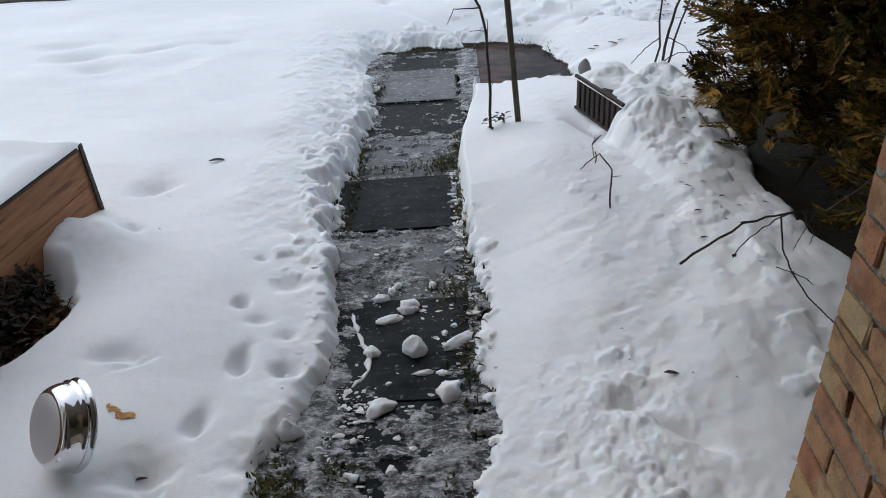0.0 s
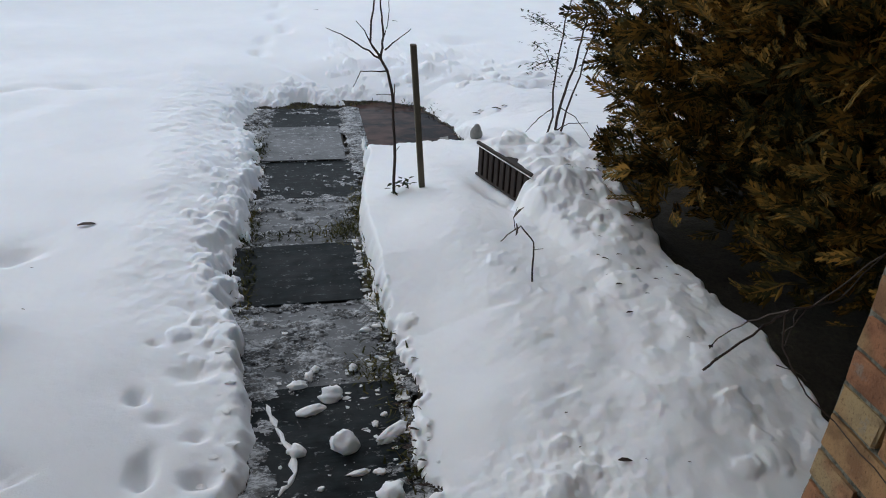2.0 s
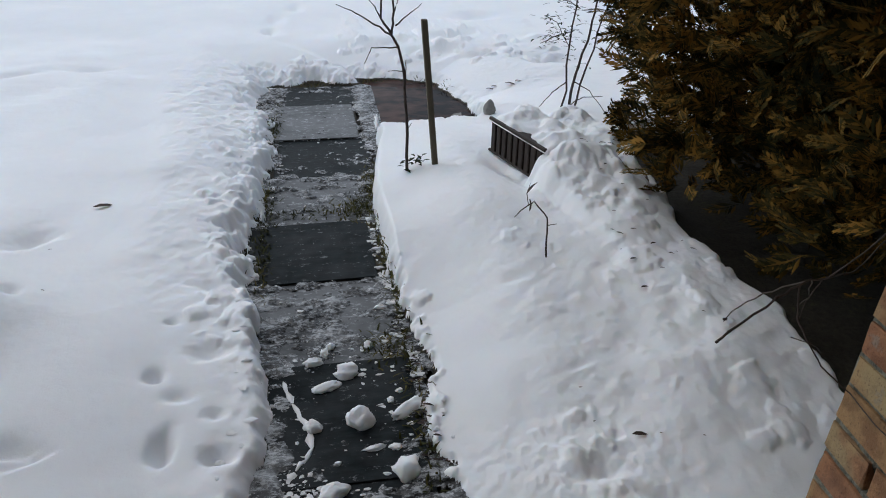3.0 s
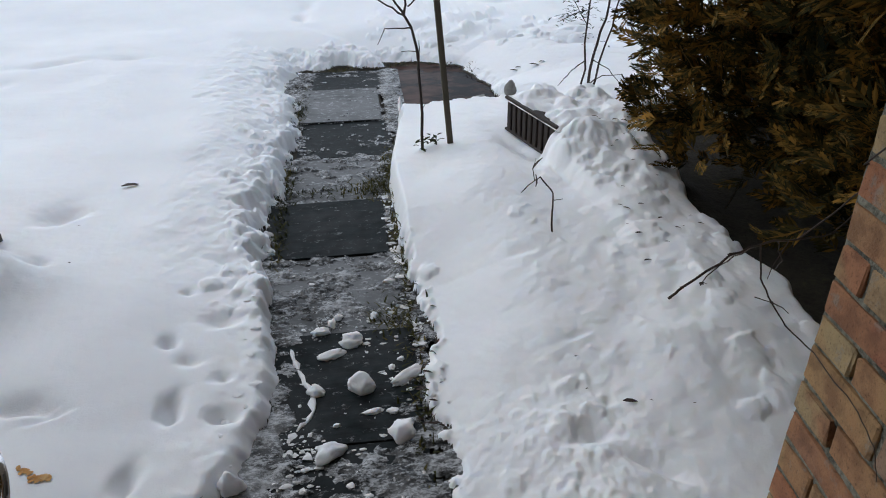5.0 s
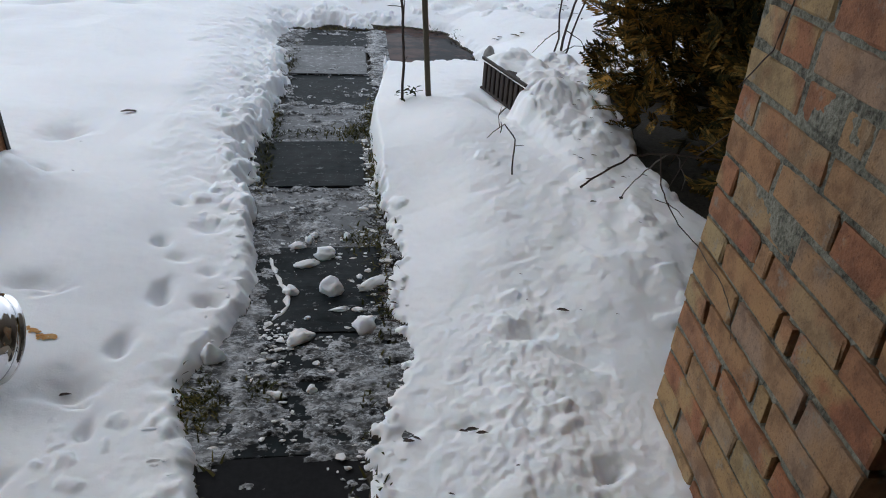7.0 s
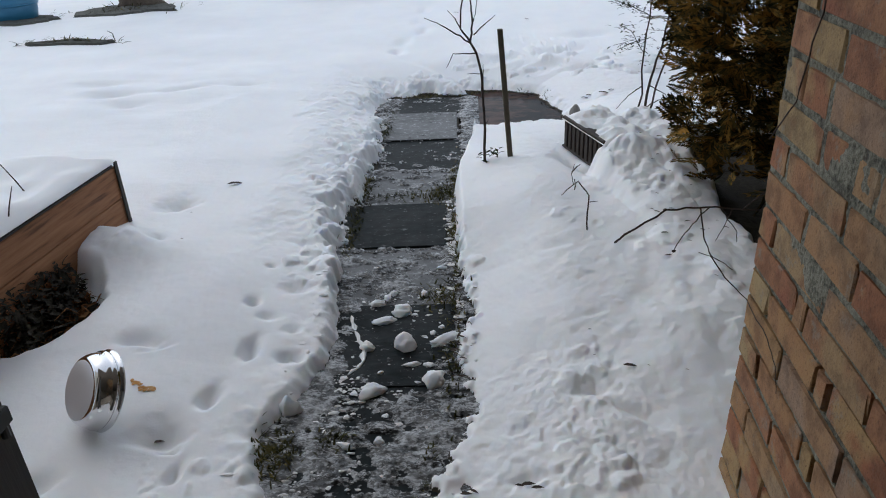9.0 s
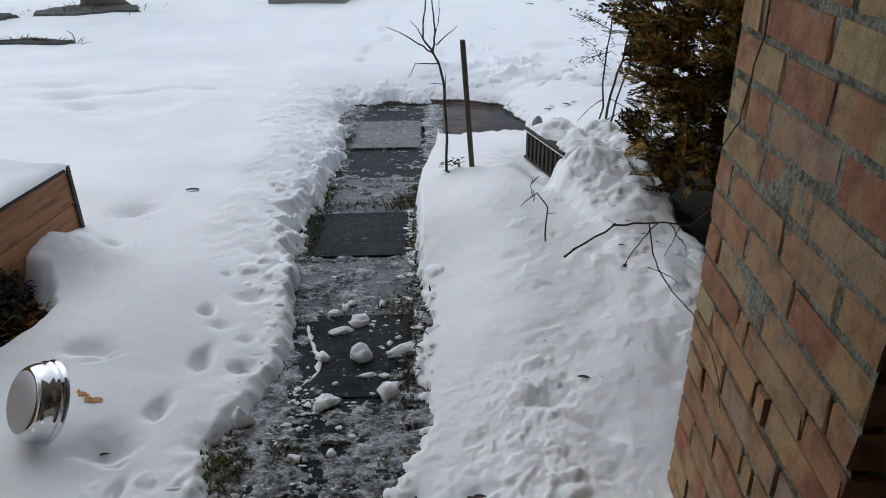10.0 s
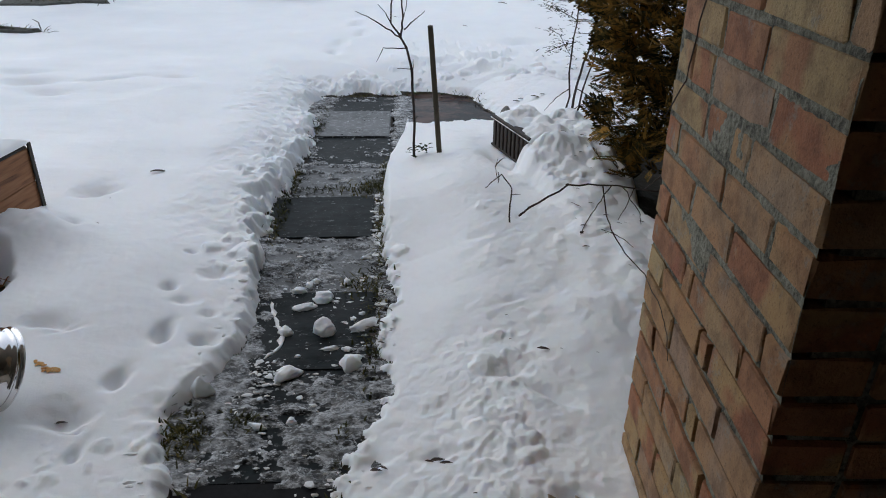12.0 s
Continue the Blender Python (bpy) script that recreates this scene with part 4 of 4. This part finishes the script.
        v.co = Vector((c.x + v.co.x * .025, c.y + v.co.y * .022, c.z))
    bmesh.ops.bevel(bm, geom=bm.edges, offset=.003, segments=1, affect="EDGES")
    tagged(part("wooden_stake", bm, STAKE), "thin leaning square wooden stake stuck in the snow", "stake")


build_stake()


def build_sapling():
    t = thing("sapling", (0, 0, 0), "young bare fruit sapling with thin dark twigs in the snow", "sapling")
    rng = random.Random(4)
    Y = 3.40
    part("trunk", twig([(.375, Y - .01, .05), (.374, Y, .40), (.365, Y + .005, .58), (.344, Y, .672), (.318, Y, .718)], .0066, .005, 8, rng, .01), BARK, t)
    for pts, r in (([(.318, Y, .718), (.276, Y - .03, .786), (.292, Y - .03, .946), (.297, Y - .02, 1.12), (.30, Y - .02, 1.30)], .0050),
                   ([(.318, Y, .718), (.231, Y + .02, .77), (.171, Y + .03, .805), (.114, Y + .03, .828)], .0042),
                   ([(.318, Y, .718), (.330, Y + .01, .80), (.326, Y + .02, .87), (.318, Y + .02, .946), (.308, Y + .02, 1.08), (.31, Y + .03, 1.25)], .0050),
                   ([(.335, Y, .752), (.376, Y - .03, .794), (.428, Y - .05, .841)], .0036), ([(.345, Y, .669), (.295, Y - .01, .672), (.239, Y - .02, .676), (.207, Y - .03, .616)], .0034),
                   ([(.276, Y - .03, .786), (.255, Y - .04, .83), (.222, Y - .05, .868)], .0030), ([(.366, Y, .575), (.34, Y, .578), (.30, Y - .01, .58)], .0022),
                   ([(.365, Y, .50), (.372, Y, .56), (.374, Y, .62)], .004), ([(.33, Y, .80), (.345, Y, .845), (.352, Y, .95)], .0026), ([(.374, Y, .33), (.395, Y, .36)], .002)):
        part("twig", twig(pts, r, .0012, 6, rng, .03), BARK, t)
    bm = bmesh.new()
    for _ in range(26):
        a = rng.uniform(0, 6.28)
        small_leaf(bm, (.385 + rng.uniform(-.03, .06), Y + rng.uniform(-.05, .03), gz(.39, Y) + rng.uniform(0, .05)), (math.cos(a), math.sin(a), rng.uniform(-.1, .7)), rng.uniform(.018, .04), .014)
    part("leaf_tuft", bm, SHRUB, t, "few small dark green leaves at the foot")


build_sapling()


def build_trough():
    t = thing("plant_trough", (0.770, 3.563, 0.180), "long ribbed dark brown plastic plant trough half buried in snow", "plant trough", turn=(0, 0, -73.3))
    L, D, H = 0.43, 0.17, 0.138
    # local x runs along the trough; its visible long side faces local -y
    body = boxed((0.006, 0.006, -0.02), (L - .006, D - .006, H - .012), .006)
    part("body", body, PLASTIC, t)
    part("rim", box(boxed((-.004, -.006, H - .014), (L + .004, .010, H), .003), (-.004, D - .010, H - .014), (L + .004, D + .006, H), .003), PLASTIC, t)
    n = 9
    for k in range(n):
        x = .012 + (L - .024) * (k + .5) / n
        part("rib", boxed((x - .016, -.004, -.01), (x + .016, .008, H - .016), .003), PLASTIC, t)
    part("foot_strip", boxed((0.0, -.006, -.02), (L, .006, -.008), .003), PLASTIC, t)
    xs, ys = np.linspace(-.012, L + .02, 60), np.linspace(-.006, D + .04, 34)
    gx, gy = np.meshgrid(xs, ys)
    x, y = gx.ravel(), gy.ravel()
    e = np.minimum(np.minimum(x + .012, L + .02 - x), np.minimum(y + .006, D + .04 - y))
    z = H - .018 + .026 * np.clip(e / .05, 0, 1) ** .6 + .03 * smooth(.03, .2, y) + .022 * fractal(x, y, 13, 3, 141) * smooth(0, .02, e)
    a = (np.arange(33)[:, None] * 60 + np.arange(59)[None, :]).ravel()
    ob = new("trough_snow", raw_mesh("trough_snow", np.stack([x, y, z], 1), np.stack([a, a + 1, a + 61, a + 60], 1), [SNOW], True))
    ob.matrix_basis = t.matrix_basis.copy()
    tagged(ob, "cap of white snow lying on the plant trough", "snow cover")


build_trough()


def build_stone():
    bm = lump(random.Random(8), (.032, .026, .055), .25)
    ob = part("grey_stone", bm, STONE, smooth=True)
    ob.matrix_basis = pose(0.915, 4.17, gz(0.915, 4.17) + 0.02, 0, 8, 20)
    tagged(ob, "small upright grey stone with a little snow around it", "stone")
    ob = part("flat_stone", boxed((-.05, -.03, -.012), (.05, .03, .014), .005), STONE)
    ob.matrix_basis = pose(0.845, 4.55, gz(0.845, 4.55) + .012, 3, 4, 30)
    tagged(ob, "flat grey stone at the edge of the wet panel", "stone")


build_stone()


def build_sprig():
    t = thing("bare_sprig", (0, 0, 0), "bent bare sprig with a withered leaf poking out of the snow", "sprig")
    rng = random.Random(6)
    z = gz(.738, 2.60)
    part("stem", twig([(.740, 2.60, z - .02), (.742, 2.62, z + .07), (.752, 2.66, z + .12), (.715, 2.70, z + .165), (.685, 2.72, z + .13), (.655, 2.72, z + .10)], .0035, .0016, 6, rng, .03), BARK, t)
    part("twig", twig([(.748, 2.645, z + .10), (.785, 2.65, z + .10)], .0018, .001, 5, rng, .03), BARK, t)
    part("twig", twig([(.700, 2.71, z + .145), (.690, 2.71, z + .19), (.700, 2.71, z + .23)], .0018, .001, 5, rng, .03), BARK, t)
    bm = bmesh.new()
    small_leaf(bm, (.690, 2.71, z + .19), (.5, 0, 1), .05, .018)
    small_leaf(bm, (.70, 2.71, z + .17), (.3, 0, -1), .045, .026)
    part("leaf", bm, BARK, t, "withered brown leaf")


build_sprig()


def build_shrub():
    t = thing("bare_shrub", (0, 0, 0), "thin upright shrub with bare stems and few dark leaves", "shrub")
    rng = random.Random(12)
    Y = 3.84
    stems = [([(1.221, Y, .1), (1.247, Y, .404), (1.299, Y, .623), (1.325, Y, .781), (1.36, Y, .98), (1.42, Y + .05, 1.25)], .0075),
             ([(1.20, Y, .1), (1.204, Y, .573), (1.235, Y, .86), (1.27, Y, 1.15)], .0055), ([(1.23, Y + .02, .1), (1.30, Y, .45), (1.38, Y, .75), (1.45, Y, 1.0)], .006),
             ([(1.225, Y, .26), (1.30, Y, .30), (1.40, Y, .30)], .003), ([(1.24, Y, .38), (1.33, Y, .33), (1.42, Y, .22)], .003), ([(1.21, Y, .38), (1.14, Y, .33), (1.08, Y, .26)], .003),
             ([(1.22, Y, .62), (1.14, Y, .60), (1.06, Y, .565)], .0026), ([(1.235, Y, .72), (1.14, Y, .77), (1.035, Y, .815)], .0026), ([(1.20, Y, .55), (1.13, Y, .66), (1.07, Y, .69)], .002),
             ([(1.25, Y, .9), (1.16, Y, 1.0), (1.12, Y, 1.05)], .002)]
    for pts, r in stems:
        part("stem", twig(pts, r, .0014, 6, rng, .025), BARK, t)
    bm = bmesh.new()
    for _ in range(520):
        pts = stems[rng.choice((0, 1, 1, 2, 6, 7, 7, 8, 9))][0]
        k = rng.randrange(len(pts) - 1)
        p = Vector(pts[k]).lerp(Vector(pts[k + 1]), rng.random())
        if p.z < .45:
            continue
        a = rng.uniform(0, 6.28)
        p += Vector((rng.gauss(0, .018), rng.gauss(0, .02), rng.gauss(0, .018)))
        small_leaf(bm, p, (math.cos(a), math.sin(a), rng.uniform(-.3, .7)), rng.uniform(.014, .034), rng.uniform(.006, .012))
    part("foliage", bm, SHRUB, t, "sparse small dark leaves")


build_shrub()

# ---- evergreen hedge ----


def spray_template(rng):
    """One flat fan of scale leaves: a midrib with side shoots, in the xy plane, pointing to +x."""
    tri = []

    def shoot(x, y, a, l, w):
        ca, sa = math.cos(a), math.sin(a)
        tri.append(((x, y), (x + ca * l * .45 - sa * w, y + sa * l * .45 + ca * w), (x + ca * l, y + sa * l), (x + ca * l * .45 + sa * w, y + sa * l * .45 - ca * w)))

    shoot(0, 0, 0, 1, .022)
    for k in range(7):
        x = .16 + .11 * k
        for s in (-1, 1):
            l = (.42 - .035 * k) * rng.uniform(.75, 1.2)
            a = s * rng.uniform(.55, .85)
            shoot(x, 0, a, l, .040)
            shoot(x + math.cos(a) * l * .45, math.sin(a) * l * .45, a - s * .55, l * .5, .034)
    return np.array(tri)


def conifer(x0, y0, height, wide, count, seed, low=0.12, ground=None):
    tree = thing("evergreen_tree", (x0, y0, 0), "dense dark evergreen tree with bronze-tinged flat scaly sprays", "evergreen tree", "evergreen hedge")
    rng = np.random.default_rng(seed)
    r2 = random.Random(seed)
    z0 = gz(x0, y0) - .05
    for k in range(3):
        a = 2.1 * k + seed
        bx, by = .06 * math.cos(a), .06 * math.sin(a)
        part("trunk", twig([(bx, by, z0), (bx * 1.8, by * 1.8, height * .3), (bx * 2.5, by * 2.5, height * .62), (bx, by, height * .95)], .024, .006, 8, r2, .02), BARK, tree)
    for k in range(22):
        a, z = r2.uniform(0, 6.28), r2.uniform(.1, height * .85)
        l = wide * r2.uniform(.5, .85)
        part("limb", tube(bmesh.new(), [(0, 0, z), (math.cos(a) * l * .5, math.sin(a) * l * .5, z + .05), (math.cos(a) * l, math.sin(a) * l, z + r2.uniform(0, .25))], [.009, .006, .002], 5), BARK, tree)
    temps = [spray_template(r2) for _ in range(4)]
    quads = len(temps[0])
    z = low + (height - low) * rng.random(count) ** .9
    az = rng.random(count) * 2 * np.pi
    prof = np.interp(z / height, [0, .06, .2, .36, .55, .8, 1], [.60, .71, .84, .98, 1.0, .66, .08])
    bulge = 1 + .11 * np.sin(az * 3 + seed + z * 2.2) + .08 * np.sin(az * 5 - z * 4.1)
    depth = 1 - .80 * rng.random(count) ** 1.3
    rad = wide * prof * bulge * depth
    c = np.stack([rad * np.cos(az), rad * np.sin(az), z], 1)
    yaw = az + rng.normal(0, .75, count)
    lift = rng.normal(.35, .40, count)
    roll = rng.normal(0, .8, count) + np.pi / 2 * (rng.random(count) < .5)
    size = rng.uniform(.08, .17, count)
    d = np.stack([np.cos(lift) * np.cos(yaw), np.cos(lift) * np.sin(yaw), np.sin(lift)], 1)
    s = np.stack([-np.sin(yaw), np.cos(yaw), np.zeros(count)], 1)
    u = np.cross(d, s)
    s2 = s * np.cos(roll)[:, None] + u * np.sin(roll)[:, None]
    n2 = np.cross(d, s2)
    verts = np.empty((count, quads, 4, 3))
    for i in range(count):
        t = temps[i % 4] * size[i]
        verts[i] = c[i] + t[..., 0:1] * d[i] + t[..., 1:2] * s2[i] - (t[..., 0:1] ** 2 * 1.8) * n2[i] * (1 if i % 2 else -.6)
    v = verts.reshape(-1, 3)
    # one island a spray: its shoots are joined at the midrib by thin webs of shared corners
    f = np.arange(len(v)).reshape(-1, 4)
    ob = new("crown", raw_mesh("crown", v, f, [GREEN]))
    ob.parent = tree


conifer(1.97, 2.99, 2.9, 0.90, 13500, 11, .20)
conifer(2.04, 2.16, 2.8, 0.78, 10000, 12, .22)
conifer(2.75, 3.75, 3.0, 0.9, 5000, 13)
conifer(3.0, 2.5, 3.1, 0.9, 5000, 14)
conifer(2.45, 1.45, 2.8, 0.6, 1800, 15)

# ---- dead vine by the pier ----


def build_vine():
    t = thing("dead_vine", (0, 0, 0), "bare dead climbing vine hanging on the brick pier", "vine")
    rng = random.Random(31)
    runs = [([(.584, 1.402, .698), (.605, 1.405, .715), (.684, 1.423, .757), (.79, 1.50, .725), (.89, 1.56, .69), (1.0, 1.62, .66), (1.15, 1.70, .70)], .0032, .0022),
            ([(.89, 1.56, .69), (1.0, 1.55, .80), (.94, 1.47, .88), (.862, 1.42, .897), (.868, 1.352, .985), (.866, 1.33, 1.09), (.855, 1.27, 1.30), (.86, 1.25, 1.6)], .0024, .002),
            ([(.775, 1.49, .73), (.79, 1.49, .66), (.80, 1.46, .63), (.83, 1.45, .585), (.866, 1.41, .554), (.860, 1.275, .544), (.856, 1.22, .524), (.855, 1.195, .48)], .0024, .0012),
            ([(.80, 1.51, .72), (.80, 1.60, .64), (.79, 1.66, .56), (.785, 1.67, .53)], .0022, .0015), ([(.80, 1.46, .63), (.84, 1.48, .60), (.86, 1.49, .58)], .0016, .001),
            ([(.86, 1.54, .70), (.85, 1.55, .65), (.83, 1.53, .63)], .0016, .001),
            ([(.83, 1.53, .71), (.90, 1.60, .62), (.93, 1.66, .56)], .0018, .001), ([(.78, 1.48, .63), (.80, 1.46, .63)], .0014, .001)]
    for pts, a, b in runs:
        part("stem", twig(pts, a * 0.68, b * 0.68, 6, rng, .02), BARK, t)
    for x, y, z, r in ((.684, 1.423, .757, .005), (.605, 1.405, .715, .0045), (.586, 1.402, .699, .0035), (.787, 1.67, .535, .006), (.80, 1.46, .63, .0035)):
        part("knot", lump(rng, (r * .8, r * .55, r * .55), .5), BARK, t).matrix_basis = pose(x, y, z)


build_vine()

# ---- small evergreen seedling in the snow beside the doorway ----


def build_seedling():
    t = thing("seedling", (0, 0, 0), "small leafy seedling with two thin stems in the snow", "seedling")
    rng = random.Random(41)
    x, y = -0.345, 0.985
    z = gz(x, y)
    bm = bmesh.new()
    for pts in ([(x, y, z - .02), (x - .025, y + .01, z + .05), (x - .045, y + .02, z + .14), (x - .052, y + .025, z + .19)], [(x, y, z - .02), (x + .01, y + .01, z + .05), (x + .02, y + .02, z + .13)],
                [(x, y, z), (x - .04, y - .005, z + .03), (x - .075, y - .01, z + .01)]):
        part("stem", twig(pts, .0022, .0012, 5, rng, .03), BARK, t)
        tip = Vector(pts[-1])
        for k in range(7):
            a = 6.28 * k / 7 + rng.uniform(-.3, .3)
            small_leaf(bm, tip - Vector((0, 0, rng.uniform(0, .012))), (math.cos(a), math.sin(a), .25), rng.uniform(.018, .032), .010)
        mid = Vector(pts[-2])
        for a in (rng.uniform(0, 6), rng.uniform(0, 6)):
            small_leaf(bm, mid, (math.cos(a), math.sin(a), 0), .026, .012)
    part("leaves", bm, SHRUB, t, "small oval dark leaves")
    for px, py in ((-.255, 1.06), (-.265, 1.0)):
        ob = part("grass_stem", twig([(px, py, gz(px, py) - .01), (px - .012, py, gz(px, py) + .03), (px - .02, py + .01, gz(px, py) + .06)], .0012, .0008, 5, rng, .03), BARK)
        tagged(ob, "single thin dry grass stem sticking out of the snow", "grass stem", "dry grass stems")


build_seedling()

# ---- far side of the garden ----


def bare_tree(x, y, r, lean, seed, label):
    t = thing("bare_tree", (x, y, 0), label, "tree")
    rng = random.Random(seed)
    z = gz(x, y) - .05
    tr = tube(bmesh.new(), [(0, 0, z), (lean * .02, 0, z + .12), (lean * .08, 0, z + .45), (lean * .5, 0, z + 1.6), (lean, 0, z + 2.9)], [r * 1.7, r * 1.2, r, r * .85, r * .6], 16)
    for v in tr.verts:
        v.co.x += .18 * r * noise.noise(v.co * 6)
        v.co.y += .18 * r * noise.noise(v.co * 6 + Vector((9, 0, 0)))
    part("trunk", tr, TRUNK, t, smooth=True)
    for k in range(7):
        a, l, h = 6.28 * k / 7 + rng.random(), rng.uniform(1.0, 1.8), rng.uniform(1.9, 2.8)
        b = Vector((lean * h / 2.9, 0, h))
        e = b + Vector((math.cos(a) * l, math.sin(a) * l, l * rng.uniform(.5, 1.0)))
        limb = part("limb", twig([b, b.lerp(e, .5) + Vector((0, 0, .1)), e], r * .35, r * .1, 7, rng, .05), TRUNK, t)
        for _ in range(3):
            p = b.lerp(e, rng.uniform(.4, .95))
            q = p + Vector((rng.uniform(-.5, .5), rng.uniform(-.5, .5), rng.uniform(.2, .7)))
            part("twig", twig([p, p.lerp(q, .5), q], r * .1, .004, 5, rng, .08), TRUNK, limb)


bare_tree(-3.93, 9.75, 0.21, -.3, 51, "thick grey tree trunk standing in a ring of bare earth")
bare_tree(3.02, 9.72, 0.10, .45, 52, "leaning bare tree with dead grass at its foot")
bare_tree(-2.2, 11.85, 0.055, .05, 53, "slim bare young tree at the end of the garden")


def bare_patch(px, py, ra, rb, seed):
    """A ragged patch of bare earth where the snow has gone."""
    rng = random.Random(seed)
    bm = bmesh.new()
    edge = [1 + 0.22 * noise.noise(Vector((2.2 * math.cos(a), 2.2 * math.sin(a), seed))) + rng.uniform(-.05, .05) for a in np.linspace(0, 2 * math.pi, 41)[:-1]]
    rings = []
    for k in (0.12, 0.45, 0.75, 0.93, 1.0):
        ring = []
        for i, e in enumerate(edge):
            a = 2 * math.pi * i / 40
            x, y = px + ra * k * e * math.cos(a), py + rb * k * e * math.sin(a)
            ring.append(bm.verts.new((x, y, gz(x, y) + (0.018 + rng.uniform(0, .012) if k < 1 else -0.01))))
        rings.append(ring)
    bm.faces.new(rings[0])
    for r, q in zip(rings, rings[1:]):
        for i in range(40):
            bm.faces.new((r[i], q[i], q[(i + 1) % 40], r[(i + 1) % 40]))
    tagged(part("bare_earth", bm, EARTH), "ragged patch of bare grey earth and grass in the snow", "bare earth", kind="stuff")


for n, spot in enumerate(((-3.95, 9.35, 0.62, 0.55), (-3.55, 7.12, 0.46, 0.10), (-2.2, 11.8, 0.22, 0.2), (3.05, 9.5, 0.34, 0.30), (-4.95, 8.75, 0.4, 0.4))):
    bare_patch(*spot, 81 + n)


def build_far_grass():
    rng = random.Random(61)
    bm = bmesh.new()
    for x0, y0, sx, sy, n in ((3.05, 9.5, .17, .14, 320), (-3.95, 9.4, .35, .25, 160), (-3.55, 7.13, .26, .025, 120)):
        for _ in range(n):
            x, y = rng.gauss(x0, sx), rng.gauss(y0, sy)
            a = rng.uniform(0, 6.28)
            small_leaf(bm, (x, y, gz(x, y)), (math.cos(a), math.sin(a), rng.uniform(.3, 2)), rng.uniform(.05, .12), .012, .5)
    tagged(part("dead_grass", bm, MOSS), "flattened dead grass on the bare earth round the trees", "dead grass", kind="stuff")
    ob = part("forked_twig", twig([(-3.14, 7.2, .12), (-3.15, 7.2, .22), (-3.20, 7.2, .25)], .006, .003, 5, rng, .05), BARK)
    tagged(ob, "short bent twig sticking out of the snow", "twig")


build_far_grass()


def build_pallet():
    t = thing("wooden_platform", (-1.31, 9.62, 0), "low dark wooden platform heaped with brown dead leaves in the snow", "platform", turn=(0, 0, -6))
    z = gz(-1.31, 9.8)
    for k in range(4):
        part("bottom_board", boxed((-.50, .02 + .22 * k, z - .05), (.50, .18 + .22 * k, z + .06), .008), STONE if k == 0 else STAKE, t)
    for x in (-.44, 0, .44):
        part("block", boxed((x - .05, .06, z + .06), (x + .05, .84, z + .12), .006), DARK_WOOD, t)
    for k in range(5):
        part("top_board", boxed((-.46, .05 + .17 * k, z + .12), (.46, .20 + .17 * k, z + .17), .008), DARK_WOOD, t)
    rng = random.Random(71)
    bm = bmesh.new()
    for _ in range(900):
        x, y = rng.uniform(-.42, .42), rng.uniform(.10, .86)
        a = rng.uniform(0, 6.28)
        h = .05 * (1 - (x / .45) ** 2)
        small_leaf(bm, (x, y, z + .172 + rng.uniform(0, h)), (math.cos(a), math.sin(a), rng.uniform(-.2, .5)), rng.uniform(.04, .08), .035)
    ob = part("leaf_heap", bm, LEAVES)
    ob.matrix_basis = t.matrix_basis.copy()
    tagged(ob, "heap of dry reddish brown leaves on the platform", "leaf heap", kind="stuff")


build_pallet()


def build_tub():
    t = thing("blue_tub", (-5.15, 8.9, gz(-5.15, 8.9)), "blue plastic tub standing on a bare patch in the snow", "tub")
    part("body", lathe([(0, -.02), (.27, -.02), (.30, .10), (.33, .36), (.32, .36), (.285, .10), (.25, 0), (0, 0)], 40), BLUE, t, smooth=True)
    part("rim", lathe([(.325, .35), (.35, .355), (.352, .372), (.325, .375), (.325, .35)], 40), BLUE, t, smooth=True)
    part("band", lathe([(.312, .17), (.322, .175), (.324, .195), (.314, .2), (.312, .17)], 40), BLUE, t, smooth=True)


build_tub()

# ---- candle pyramid on the sill ----


def build_pyramid():
    px, py, base = 0.513, 0.521, 0.458
    t = thing("candle_pyramid", (px, py, base), "wooden candle pyramid with a winged wheel on the sill", "candle pyramid")
    part("base", lathe([(0, 0), (.085, 0), (.088, .006), (.085, .014), (.03, .016), (0, .016)], 8), HONEY_WOOD, t)
    part("axle", lathe([(0, .012), (.003, .012), (.003, .262), (0, .266)], 10), BLACK, t, "thin dark axle")
    wheel = part("wheel_hub", lathe([(0, .236), (.056, .236), (.057, .240), (.056, .244), (.012, .245), (.010, .252), (.004, .254), (0, .254)], 48), PALE_WOOD, t, "pale turned hub with a ring of slots")
    blade = boxed((.050, -.0095, -.0008), (.118, .0095, .0008), .0005)
    for v in blade.verts:
        v.co.y *= .72 + (v.co.x - .05) * 9
    me = link_mesh("wing", blade, PALE_WOOD)
    for k in range(25):
        ob = new("wing", me)
        ob.parent = wheel
        ob.matrix_basis = pose(0, 0, .240, 0, 0, 360 * k / 25) @ pose(0, 0, 0, 32, 0, 0)
    dot = link_mesh("slot", lathe([(0, 0), (.0013, 0), (.0013, .0008), (0, .0008)], 6), BLACK)
    for k in range(44):
        ob = new("slot", dot)
        ob.parent = wheel
        a = 2 * math.pi * k / 44
        ob.matrix_basis = pose(.048 * math.cos(a), .048 * math.sin(a), .2440)
    for a in (142, 262, 322):
        x, y = .104 * math.cos(radians(a)), .104 * math.sin(radians(a))
        peg = part("peg", lathe([(0, .006), (.0085, .006), (.0085, .250), (.007, .256), (0, .258)], 16), HONEY_WOOD, t, smooth=True)
        peg.matrix_basis = pose(x * .78, y * .78, 0) if a != 142 else pose(x, y, 0)


build_pyramid()
